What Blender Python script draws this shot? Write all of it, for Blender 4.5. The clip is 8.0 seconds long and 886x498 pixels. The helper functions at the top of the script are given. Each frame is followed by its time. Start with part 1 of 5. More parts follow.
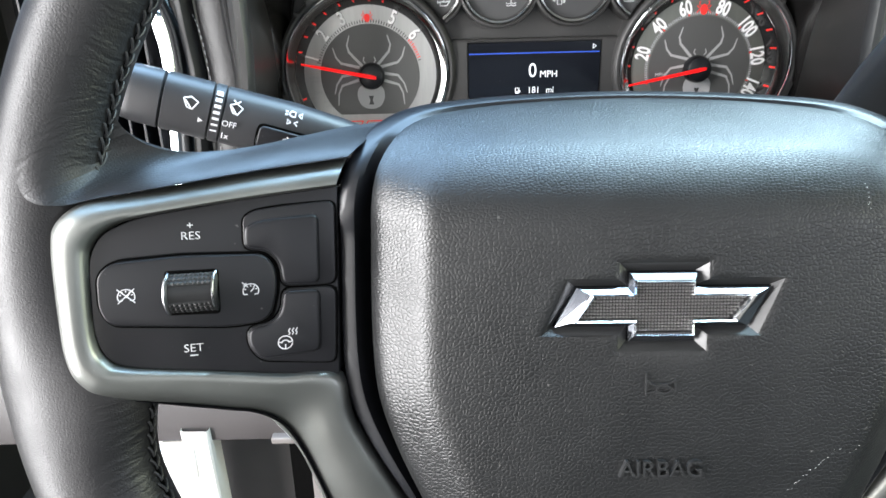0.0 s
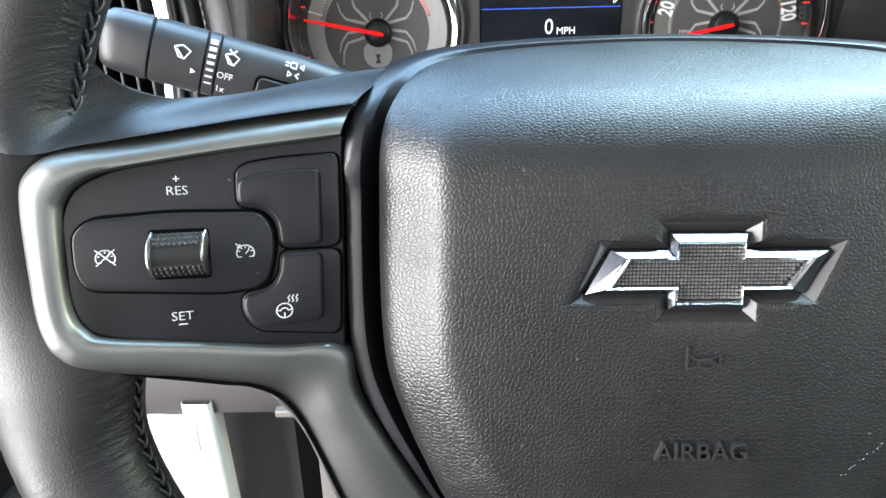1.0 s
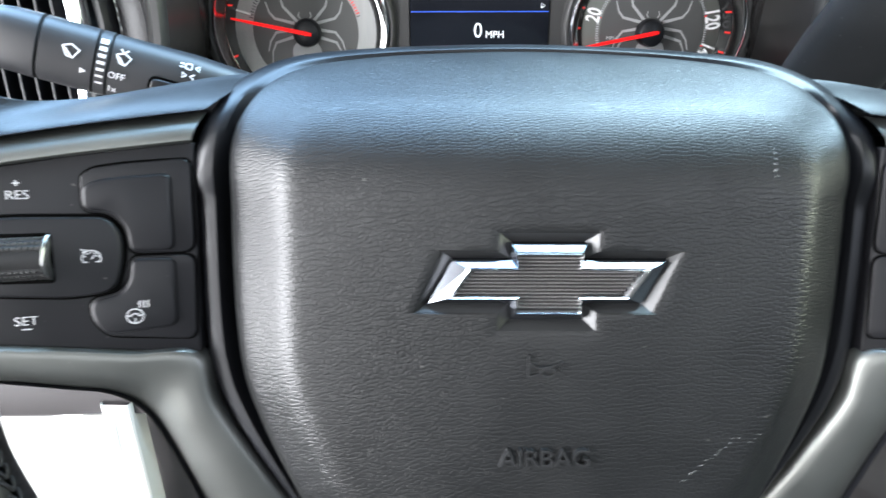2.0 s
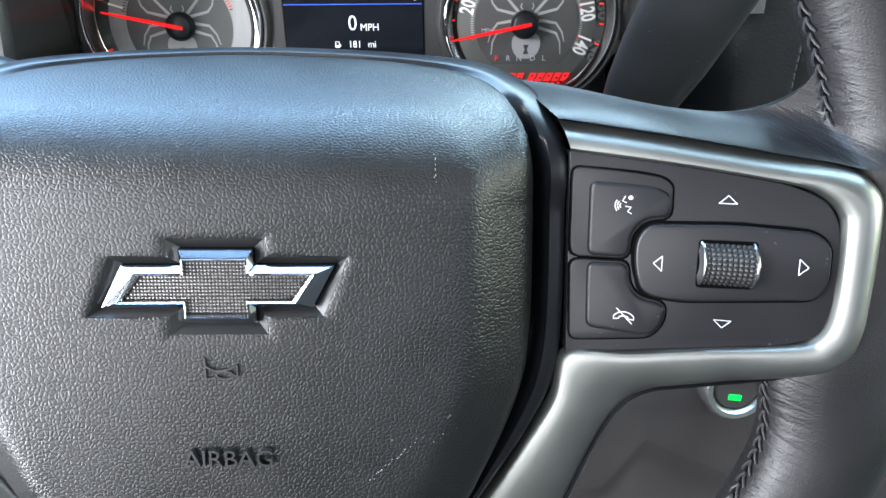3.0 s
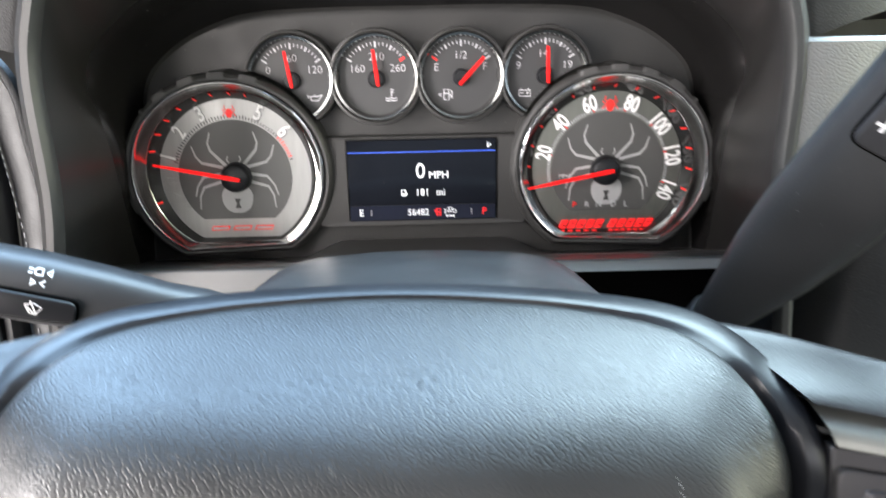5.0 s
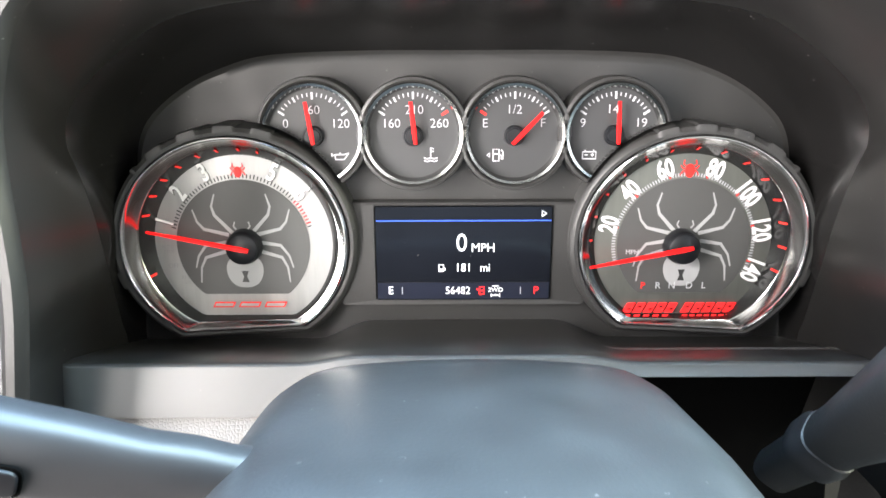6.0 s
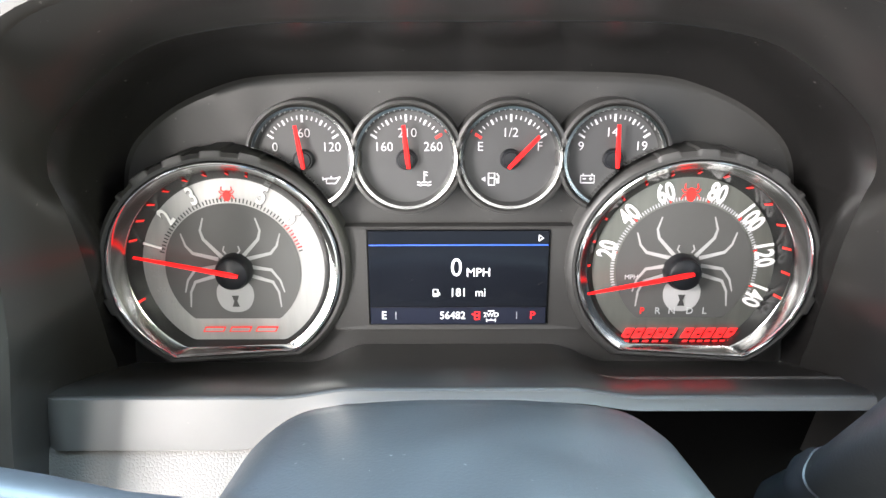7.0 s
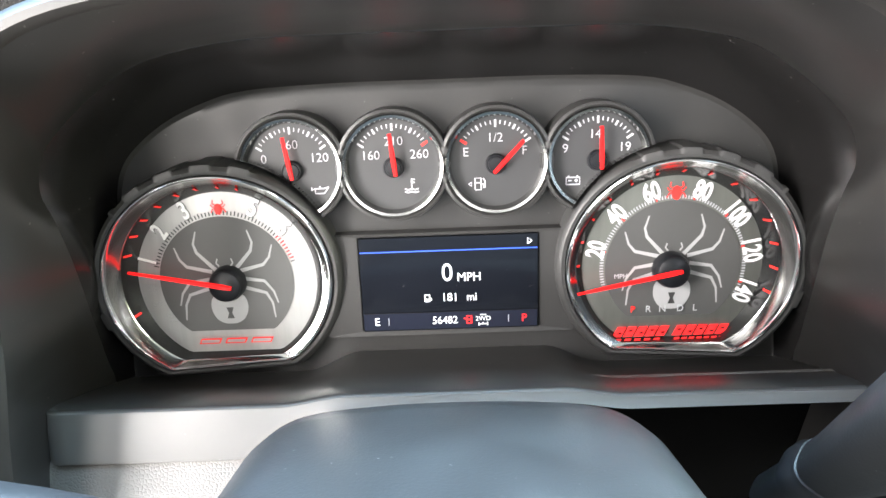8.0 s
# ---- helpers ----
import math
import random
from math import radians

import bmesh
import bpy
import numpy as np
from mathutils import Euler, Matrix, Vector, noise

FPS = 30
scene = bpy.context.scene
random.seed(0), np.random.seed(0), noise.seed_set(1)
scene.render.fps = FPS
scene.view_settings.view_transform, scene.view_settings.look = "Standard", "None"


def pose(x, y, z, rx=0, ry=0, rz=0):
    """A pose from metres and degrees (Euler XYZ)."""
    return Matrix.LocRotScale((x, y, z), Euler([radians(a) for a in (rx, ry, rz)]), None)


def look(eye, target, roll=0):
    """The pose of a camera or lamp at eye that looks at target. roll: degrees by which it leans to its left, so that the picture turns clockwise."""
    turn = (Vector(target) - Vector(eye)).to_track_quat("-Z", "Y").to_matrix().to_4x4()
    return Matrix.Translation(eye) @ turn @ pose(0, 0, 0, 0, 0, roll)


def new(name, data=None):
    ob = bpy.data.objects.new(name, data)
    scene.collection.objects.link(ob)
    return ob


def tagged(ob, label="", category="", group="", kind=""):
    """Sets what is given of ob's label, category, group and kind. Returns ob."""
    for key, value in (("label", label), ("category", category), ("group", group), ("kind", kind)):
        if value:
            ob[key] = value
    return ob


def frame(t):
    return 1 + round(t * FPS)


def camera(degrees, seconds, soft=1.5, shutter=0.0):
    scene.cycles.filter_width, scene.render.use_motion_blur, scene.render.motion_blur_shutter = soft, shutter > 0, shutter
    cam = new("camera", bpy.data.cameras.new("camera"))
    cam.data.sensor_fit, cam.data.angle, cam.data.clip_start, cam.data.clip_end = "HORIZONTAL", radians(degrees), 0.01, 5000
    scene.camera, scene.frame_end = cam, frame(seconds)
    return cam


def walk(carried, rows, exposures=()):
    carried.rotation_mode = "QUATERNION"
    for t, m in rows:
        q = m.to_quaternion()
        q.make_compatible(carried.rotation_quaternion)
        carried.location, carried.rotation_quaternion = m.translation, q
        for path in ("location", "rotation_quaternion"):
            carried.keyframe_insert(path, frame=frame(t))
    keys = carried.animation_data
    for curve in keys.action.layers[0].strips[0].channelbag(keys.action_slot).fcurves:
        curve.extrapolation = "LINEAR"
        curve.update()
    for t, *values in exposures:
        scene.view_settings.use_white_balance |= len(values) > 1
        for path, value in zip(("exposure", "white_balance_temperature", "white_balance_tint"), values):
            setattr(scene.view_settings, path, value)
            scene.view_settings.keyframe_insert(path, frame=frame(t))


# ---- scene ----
# ---- camera ----
cam = camera(66.7, 8.0, soft=1.5, shutter=0.35)
PATH = [
    (0, (-0.0653, -0.4981, 1.2453), (-0.0714, 0.4424, 0.9058), -1.46),
    (0.5, (-0.0710, -0.4844, 1.2398), (-0.0771, 0.4451, 0.8710), -1.48),
    (1, (-0.0684, -0.4796, 1.2345), (-0.0842, 0.4466, 0.8576), -1.50),
    (1.2, (-0.0695, -0.4784, 1.2350), (-0.0753, 0.4422, 0.8445), -1.17),
    (2.3, (-0.0041, -0.4826, 1.2401), (0.0152, 0.4429, 0.8617), -0.05),
    (2.5, (0.0197, -0.4850, 1.2449), (0.0258, 0.4319, 0.8459), -0.38),
    (3, (0.0509, -0.4821, 1.2424), (0.0673, 0.4342, 0.8421), -0.37),
    (3.5, (0.0491, -0.4803, 1.2374), (0.0839, 0.4364, 0.8392), -0.16),
    (4, (0.0496, -0.4787, 1.2376), (0.0824, 0.4436, 0.8526), -0.43),
    (4.5, (0.0458, -0.4742, 1.2491), (0.0740, 0.4606, 0.8952), -0.99),
    (4.7, (0.0288, -0.4552, 1.2653), (0.0621, 0.4852, 0.9271), -0.36),
    (4.8, (0.0210, -0.4416, 1.2679), (0.0494, 0.5080, 0.9558), -0.37),
    (5, (0.0072, -0.4233, 1.2741), (0.0188, 0.5352, 0.9891), -1.17),
    (5.2, (-0.0028, -0.4071, 1.2793), (0.0004, 0.5564, 1.0119), -0.89),
    (6.3, (-0.0123, -0.3375, 1.2978), (-0.0094, 0.6290, 1.0412), 0.01),
    (6.5, (-0.0091, -0.3349, 1.3042), (-0.0100, 0.6280, 1.0343), -0.06),
    (7, (-0.0071, -0.3358, 1.3062), (-0.0097, 0.6257, 1.0314), -0.18),
    (7.5, (-0.0088, -0.3341, 1.3083), (-0.0047, 0.6261, 1.0293), -1.08),
    (8, (0.0014, -0.3398, 1.3061), (-0.0102, 0.6247, 1.0421), -2.19),
]
walk(cam, [(t, look(eye, target, roll)) for t, eye, target, roll in PATH], exposures=[(0.0, 0.08, 6250, 10), (1.2, 0.10, 6200, 10), (2.4, 0.12, 5950, 10), (4.0, 0.10, 5900, 10), (4.5, 0.22, 5950, 10), (5.2, 0.42, 6650, 14), (6.3, 1.15, 6500, 11), (8.0, 1.15, 6500, 11)])

# ---- daylight ----
world = bpy.data.worlds.new("world")
scene.world = world
world.use_nodes = True
wn = world.node_tree.nodes
sky = wn.new("ShaderNodeTexSky")
sky.sky_type = "NISHITA"
sky.sun_disc = False
sky.sun_elevation, sky.sun_rotation = radians(42), radians(-138)
wn["Background"].inputs["Strength"].default_value = 0.05
world.node_tree.links.new(sky.outputs[0], wn["Background"].inputs[0])

sun = new("sun", bpy.data.lights.new("sun", "SUN"))
sun.data.energy, sun.data.angle, sun.data.color = 3.0, radians(0.6), (1.0, 0.95, 0.87)
sun.matrix_world = look((-2.0, -2.3, 3.6), (0.0, -0.1, 0.9))


def window_light(name, eye, target, w, h, power, color):
    lamp = new(name, bpy.data.lights.new(name, "AREA"))
    lamp.data.shape, lamp.data.size, lamp.data.size_y = "RECTANGLE", w, h
    lamp.data.energy, lamp.data.color = power, color
    lamp.matrix_world = look(eye, target)
    return lamp


window_light("windscreen_daylight", (-0.31, 0.10, 1.66), (-0.31, -0.25, 0.85), 0.78, 0.92, 42.0, (0.45, 0.71, 1.0))
window_light("windscreen_daylight", (0.59, 0.10, 1.66), (0.59, -0.25, 0.85), 1.02, 0.92, 86.0, (0.60, 0.84, 0.95))
window_light("driver_doorway_daylight", (-0.70, -0.67, 1.23), (0.30, -0.56, 1.16), 0.40, 0.84, 36.0, (1.0, 0.97, 0.94))
window_light("driver_rear_doorway_daylight", (-0.70, -1.52, 1.15), (0.20, -0.60, 1.12), 0.62, 0.90, 15.0, (1.0, 0.95, 0.90))
window_light("passenger_window_daylight", (1.20, -0.46, 1.37), (0.0, -0.40, 1.20), 0.72, 0.60, 16.0, (0.95, 1.0, 0.74))
window_light("passenger_rear_window_daylight", (1.18, -1.40, 1.42), (0.0, -0.30, 1.15), 0.80, 0.45, 6.0, (0.92, 0.94, 1.0))
window_light("rear_window_daylight", (0.15, -1.87, 1.44), (0.0, -0.30, 1.18), 1.1, 0.36, 4.0, (1.0, 0.97, 0.93))


# ---- materials ----
def material(name, color, rough=0.5, metal=0.0, grain=0.0, grain_size=0.002, depth=0.0002, vary=0.06, vary_size=0.03,
             speck=0.0, coat=0.0, emit=None, emit_power=0.0, pattern="cells", rough_vary=0.06, spec=0.5, stretch=(1, 1, 1), upright=False, skin=""):
    """A surface with colour and gloss that vary at two scales, and a fine relief."""
    m = bpy.data.materials.new(name)
    m.use_nodes = True
    n, l = m.node_tree.nodes, m.node_tree.links
    b = n["Principled BSDF"]
    b.inputs["Metallic"].default_value = metal
    b.inputs["Coat Weight"].default_value = coat
    b.inputs["Specular IOR Level"].default_value = spec
    tc = n.new("ShaderNodeTexCoord")
    mp = n.new("ShaderNodeMapping")
    mp.inputs["Scale"].default_value = stretch
    if upright:
        mp.inputs["Rotation"].default_value = (radians(90), 0, 0)
    if skin:
        at = n.new("ShaderNodeAttribute")
        at.attribute_name = skin
        l.new(at.outputs["Vector"], mp.inputs[0])
    else:
        l.new(tc.outputs["Object"], mp.inputs[0])
    big = n.new("ShaderNodeTexNoise")
    big.inputs["Scale"].default_value, big.inputs["Detail"].default_value = 1 / vary_size, 4
    l.new(mp.outputs[0], big.inputs["Vector"])
    ramp = n.new("ShaderNodeMapRange")
    ramp.inputs["From Min"].default_value, ramp.inputs["From Max"].default_value = 0.3, 0.7
    ramp.inputs["To Min"].default_value, ramp.inputs["To Max"].default_value = 1 - vary, 1 + vary
    l.new(big.outputs["Fac"], ramp.inputs["Value"])
    mul = n.new("ShaderNodeMix")
    mul.data_type, mul.blend_type = "RGBA", "MULTIPLY"
    mul.inputs["Factor"].default_value = 1
    mul.inputs["A"].default_value = (*color, 1)
    l.new(ramp.outputs[0], mul.inputs["B"])
    out = mul.outputs["Result"]
    if speck:
        dust = n.new("ShaderNodeTexNoise")
        dust.inputs["Scale"].default_value, dust.inputs["Detail"].default_value = 420, 2
        l.new(tc.outputs["Object"], dust.inputs["Vector"])
        dr = n.new("ShaderNodeMapRange")
        dr.inputs["From Min"].default_value, dr.inputs["From Max"].default_value = 0.74, 0.80
        dr.inputs["To Max"].default_value = speck
        l.new(dust.outputs["Fac"], dr.inputs["Value"])
        dm = n.new("ShaderNodeMix")
        dm.data_type = "RGBA"
        l.new(dr.outputs[0], dm.inputs["Factor"])
        l.new(out, dm.inputs["A"])
        dm.inputs["B"].default_value = (0.55, 0.53, 0.5, 1)
        out = dm.outputs["Result"]
    l.new(out, b.inputs["Base Color"])
    rr = n.new("ShaderNodeMapRange")
    rr.inputs["From Min"].default_value, rr.inputs["From Max"].default_value = 0.3, 0.7
    rr.inputs["To Min"].default_value, rr.inputs["To Max"].default_value = max(rough - rough_vary, 0.02), rough + rough_vary
    l.new(big.outputs["Fac"], rr.inputs["Value"])
    l.new(rr.outputs[0], b.inputs["Roughness"])
    if grain:
        if pattern == "cells":
            tex = n.new("ShaderNodeTexVoronoi")
            tex.feature, tex.voronoi_dimensions = "DISTANCE_TO_EDGE", "2D" if upright or skin else "3D"
            crease = n.new("ShaderNodeMapRange")
            crease.interpolation_type = "SMOOTHSTEP"
            crease.inputs["From Max"].default_value = 0.30
            l.new(tex.outputs["Distance"], crease.inputs["Value"])
            height = crease.outputs[0]
        else:
            tex = n.new("ShaderNodeTexNoise")
            tex.inputs["Detail"].default_value = 5
            height = tex.outputs["Fac"]
        tex.inputs["Scale"].default_value = 1 / grain_size
        warp = n.new("ShaderNodeTexNoise")
        warp.inputs["Scale"].default_value, warp.inputs["Detail"].default_value = 0.35 / grain_size, 2
        l.new(mp.outputs[0], warp.inputs["Vector"])
        add = n.new("ShaderNodeMix")
        add.data_type, add.blend_type = "RGBA", "LINEAR_LIGHT"
        add.inputs["Factor"].default_value = grain_size * 0.30
        l.new(mp.outputs[0], add.inputs["A"])
        l.new(warp.outputs["Color"], add.inputs["B"])
        l.new(add.outputs["Result"], tex.inputs["Vector"])
        bump = n.new("ShaderNodeBump")
        bump.inputs["Strength"].default_value, bump.inputs["Distance"].default_value = grain, depth
        l.new(height, bump.inputs["Height"])
        l.new(bump.outputs[0], b.inputs["Normal"])
    if emit:
        b.inputs["Emission Color"].default_value = (*emit, 1)
        b.inputs["Emission Strength"].default_value = emit_power
    return m


PAD = material("grained_soft_plastic", (0.0068, 0.0071, 0.0074), 0.37, grain=0.5, grain_size=0.00130, depth=0.00012, skin="skin", vary=0.10, speck=0.10, spec=0.5)
LEATHER = material("wrapped_leather", (0.0105, 0.0102, 0.0110), 0.42, spec=0.35, grain=0.4, grain_size=0.0010, depth=0.00007, vary=0.12, vary_size=0.02)


def wrinkle(m, depth):
    """Fine creases across a wrapped skin, along the mesh's own wrap directions; the third value says how strong."""
    n, l = m.node_tree.nodes, m.node_tree.links
    b = n["Principled BSDF"]
    at = n.new("ShaderNodeAttribute")
    at.attribute_name = "wrap"
    mp = n.new("ShaderNodeMapping")
    mp.inputs["Scale"].default_value = (1.0, 0.22, 0.0)
    tex = n.new("ShaderNodeTexNoise")
    tex.inputs["Scale"].default_value, tex.inputs["Detail"].default_value, tex.inputs["Distortion"].default_value = 430, 3, 0.6
    sep = n.new("ShaderNodeSeparateXYZ")
    mul = n.new("ShaderNodeMath")
    mul.operation = "MULTIPLY"
    bump = n.new("ShaderNodeBump")
    bump.inputs["Strength"].default_value, bump.inputs["Distance"].default_value = 0.8, depth
    l.new(at.outputs["Vector"], mp.inputs[0])
    l.new(mp.outputs[0], tex.inputs["Vector"])
    l.new(at.outputs["Vector"], sep.inputs[0])
    l.new(tex.outputs["Fac"], mul.inputs[0])
    l.new(sep.outputs["Z"], mul.inputs[1])
    l.new(mul.outputs[0], bump.inputs["Height"])
    l.new(b.inputs["Normal"].links[0].from_socket, bump.inputs["Normal"])
    l.new(bump.outputs[0], b.inputs["Normal"])


wrinkle(LEATHER, 0.0008)
CREASED = material("creased_leather", (0.009, 0.0088, 0.0091), 0.44, spec=0.32, grain=0.4, grain_size=0.0022, depth=0.0005, vary=0.12, pattern="noise", stretch=(1, 1, 2.2))
THREAD = material("stitch_thread", (0.024, 0.024, 0.026), 0.5, spec=0.4, vary=0.2, vary_size=0.002)
PALE_THREAD = material("pale_stitch_thread", (0.2, 0.2, 0.2), 0.7, vary=0.1, vary_size=0.002)
SATIN = material("satin_silver_paint", (0.205, 0.211, 0.200), 0.40, metal=0.95, vary=0.05, grain=0.05, grain_size=0.0006, depth=0.00005, pattern="noise", speck=0.15)
RING = material("satin_black_plastic", (0.0065, 0.007, 0.0088), 0.36, spec=0.32, vary=0.10, grain=0.05, grain_size=0.0008, depth=0.00005, pattern="noise")
SWITCH = material("soft_touch_switch_plastic", (0.0075, 0.0075, 0.009), 0.38, spec=0.32, vary=0.10, grain=0.10, grain_size=0.0004, depth=0.00004, pattern="noise", speck=0.12)
ROLLER_CHROME = material("dull_roller_chrome", (0.24, 0.245, 0.25), 0.28, metal=1.0, vary=0.05)
RUBBER = material("ribbed_black_rubber", (0.010, 0.010, 0.0105), 0.45, spec=0.35, vary=0.15, vary_size=0.004)
# Near-black without sheen: the shade in gaps and recesses, put into the colour.
GAP = material("painted_gap_shade", (0.0012, 0.0012, 0.0012), 0.9, vary=0.1, spec=0.04)
CHROME = material("bright_chrome", (0.78, 0.80, 0.82), 0.09, metal=1.0, vary=0.03, rough_vary=0.03)
SILVER_RING = material("silver_button_ring", (0.36, 0.36, 0.35), 0.30, metal=0.9, vary=0.05)
BADGE_CHROME = material("smoked_chrome", (0.28, 0.295, 0.325), 0.16, metal=1.0, vary=0.05, rough_vary=0.03)
MESH_DARK = material("dark_emblem_insert", (0.015, 0.014, 0.014), 0.4, metal=0.3, vary=0.1, vary_size=0.004)
WHITE_INK = material("white_printing", (0.48, 0.48, 0.495), 0.5, vary=0.05)
VENT_EDGE = material("dull_vent_plastic", (0.008, 0.0078, 0.0078), 0.45, spec=0.25, vary=0.08)
PALE_INK = material("pale_grey_printing", (0.40, 0.41, 0.42), 0.5, vary=0.06, vary_size=0.004)
FASCIA = material("satin_grey_fascia_plastic", (0.075, 0.073, 0.071), 0.46, vary=0.07, vary_size=0.05, grain=0.08, grain_size=0.0008, depth=0.00005, pattern="noise", speck=0.15)
DASH = material("dark_dash_plastic", (0.026, 0.025, 0.0243), 0.30, rough_vary=0.015, vary=0.10, vary_size=0.05, speck=0.2, spec=0.6)
HOOD = material("dark_hood_plastic", (0.019, 0.018, 0.0172), 0.38, spec=0.42, vary=0.10, grain=0.10, grain_size=0.0008, depth=0.00006, pattern="noise", speck=0.3)
LINING = material("dark_grey_lining_plastic", (0.0085, 0.0081, 0.0080), 0.25, rough_vary=0.01, vary=0.05, speck=0.2)
INNER_WALL = material("dark_satin_wall_plastic", (0.0150, 0.0143, 0.0140), 0.32, rough_vary=0.02, vary=0.06, speck=0.2)
SHROUD_SKIN = material("matt_column_plastic", (0.020, 0.0204, 0.0213), 0.42, vary=0.14, vary_size=0.03, grain=0.45, grain_size=0.0012, depth=0.00018, pattern="noise", speck=0.25, spec=0.4)
STALK_SKIN = material("matt_stalk_plastic", (0.016, 0.016, 0.0175), 0.46, vary=0.08, grain=0.2, grain_size=0.0005, depth=0.00005, pattern="noise", spec=0.45)
PLATE = material("grey_cluster_plastic", (0.027, 0.0262, 0.0255), 0.40, vary=0.06, grain=0.10, grain_size=0.0006, depth=0.00005, pattern="noise", speck=0.15)
EDGE_SKIN = material("grained_dark_edge_skin", (0.007, 0.0067, 0.0066), 0.50, grain=0.5, grain_size=0.0013, depth=0.00014, vary=0.08, spec=0.25)
GRAIN_DASH = material("grained_dash_skin", (0.082, 0.078, 0.075), 0.48, grain=0.6, grain_size=0.0019, depth=0.0002, upright=True, vary=0.08)
DARK_GRAIN = material("grained_black_dash_skin", (0.010, 0.0094, 0.009), 0.55, spec=0.25, grain=0.5, grain_size=0.0014, depth=0.00016, vary=0.08)
LOWER = material("taupe_lower_dash_plastic", (0.022, 0.0185, 0.0185), 0.55, vary=0.08, grain=0.15, grain_size=0.001, depth=0.0001, pattern="noise")
PALE = material("pale_trim_plastic", (0.62, 0.61, 0.59), 0.45, vary=0.05)
PALE_TAUPE = material("pale_taupe_plastic", (0.105, 0.096, 0.093), 0.5, vary=0.07, grain=0.1, grain_size=0.001, depth=0.0001, pattern="noise")
SILVER_DIAL = material("brushed_silver_dial", (0.40, 0.40, 0.39), 0.40, metal=0.4, vary=0.06, vary_size=0.02, grain=0.03, grain_size=0.0005, depth=0.00004, pattern="noise", stretch=(8, 1, 1))
DARK_DIAL = material("dark_silver_dial", (0.15, 0.155, 0.14), 0.42, metal=0.6, vary=0.06, vary_size=0.02, grain=0.03, grain_size=0.0005, depth=0.00004, pattern="noise", stretch=(8, 1, 1))
DISC = material("matt_grey_dial_centre", (0.062, 0.062, 0.060), 0.5, vary=0.05)
BLACK_FACE = material("black_dial_face", (0.034, 0.034, 0.035), 0.4, vary=0.08)
TICK = material("dark_scale_printing", (0.03, 0.03, 0.03), 0.5, vary=0.05)
WALL_CHROME = material("polished_dark_chrome", (0.42, 0.42, 0.41), 0.16, metal=1.0, vary=0.05, rough_vary=0.03)
COLLAR = material("dark_grey_collar_plastic", (0.030, 0.0295, 0.029), 0.42, vary=0.08, grain=0.15, grain_size=0.0008, depth=0.00006, pattern="noise", speck=0.15)
EDGE_INK = material("mid_grey_printing", (0.16, 0.16, 0.155), 0.5, vary=0.05)
BRIGHT_INK = material("bright_printing", (0.80, 0.80, 0.79), 0.45, vary=0.04)
WELL = material("dark_gauge_well", (0.012, 0.012, 0.0125), 0.20, metal=0.0, vary=0.1, spec=0.6, rough_vary=0.03)
SMOOTH_PAD = material("smooth_soft_plastic", (0.015, 0.0153, 0.0157), 0.36, vary=0.06)
EMBLEM_INK = material("grey_emblem_printing", (0.33, 0.33, 0.33), 0.5, vary=0.05)
LIT_WHITE = material("lit_white_display", (0.5, 0.5, 0.5), 0.5, emit=(0.9, 0.95, 1.0), emit_power=0.75)
LIT_BLUE = material("lit_blue_display", (0.02, 0.05, 0.3), 0.5, emit=(0.03, 0.13, 0.85), emit_power=0.7)
LIT_RED = material("lit_red_display", (0.5, 0.01, 0.01), 0.5, emit=(1.0, 0.02, 0.02), emit_power=0.75)
NEEDLE = material("lit_red_needle", (0.45, 0.006, 0.006), 0.5, emit=(1.0, 0.010, 0.010), emit_power=0.75, spec=0.2)
RED_INK = material("lit_red_printing", (0.6, 0.02, 0.015), 0.5, emit=(1.0, 0.02, 0.015), emit_power=0.35)
GREEN = material("lit_green_lamp", (0.02, 0.5, 0.05), 0.4, emit=(0.02, 1.0, 0.06), emit_power=1.1)
SCREEN = material("black_display_glass", (0.006, 0.007, 0.010), 0.12, vary=0.05, rough_vary=0.02, speck=0.1)
SCREEN_BAR = material("dark_blue_display_bar", (0.012, 0.014, 0.024), 0.14, vary=0.05, rough_vary=0.02)
CLOTH = material("grey_roof_cloth", (0.20, 0.195, 0.185), 0.9, vary=0.06, grain=0.3, grain_size=0.002, depth=0.0004, pattern="noise")
TRIM = material("charcoal_cab_trim", (0.03, 0.029, 0.028), 0.6, vary=0.08, grain=0.2, grain_size=0.002, depth=0.0003, pattern="noise")
CARPET = material("dark_carpet", (0.05, 0.048, 0.046), 0.95, vary=0.2, grain=0.8, grain_size=0.003, depth=0.002, pattern="noise")
GROUND = material("pale_gravel_ground", (0.22, 0.22, 0.19), 0.9, vary=0.2, vary_size=0.8, grain=0.6, grain_size=0.03, depth=0.01, pattern="noise")

# ---- building helpers ----
BASE = {}


def thing(name, at, label, category="", group="", kind=""):
    ob = new(name)
    ob.location = at
    ob.empty_display_size = 0.02
    BASE[ob] = Vector(at)
    return tagged(ob, label, category, group, kind)


def part(name, bm, mat, parent, label="", smooth=True, kind=""):
    """Link a bmesh, given in world places, as one mesh under a thing or a part."""
    base = BASE[parent]
    bmesh.ops.recalc_face_normals(bm, faces=bm.faces)
    for v in bm.verts:
        v.co -= base
    me = bpy.data.meshes.new(name)
    bm.to_mesh(me)
    bm.free()
    me.materials.append(mat)
    for p in me.polygons:
        p.use_smooth = smooth
    if smooth:
        me.set_sharp_from_angle(angle=radians(38))
    ob = new(name, me)
    ob.parent = parent
    BASE[ob] = base
    return tagged(ob, label, kind=kind)


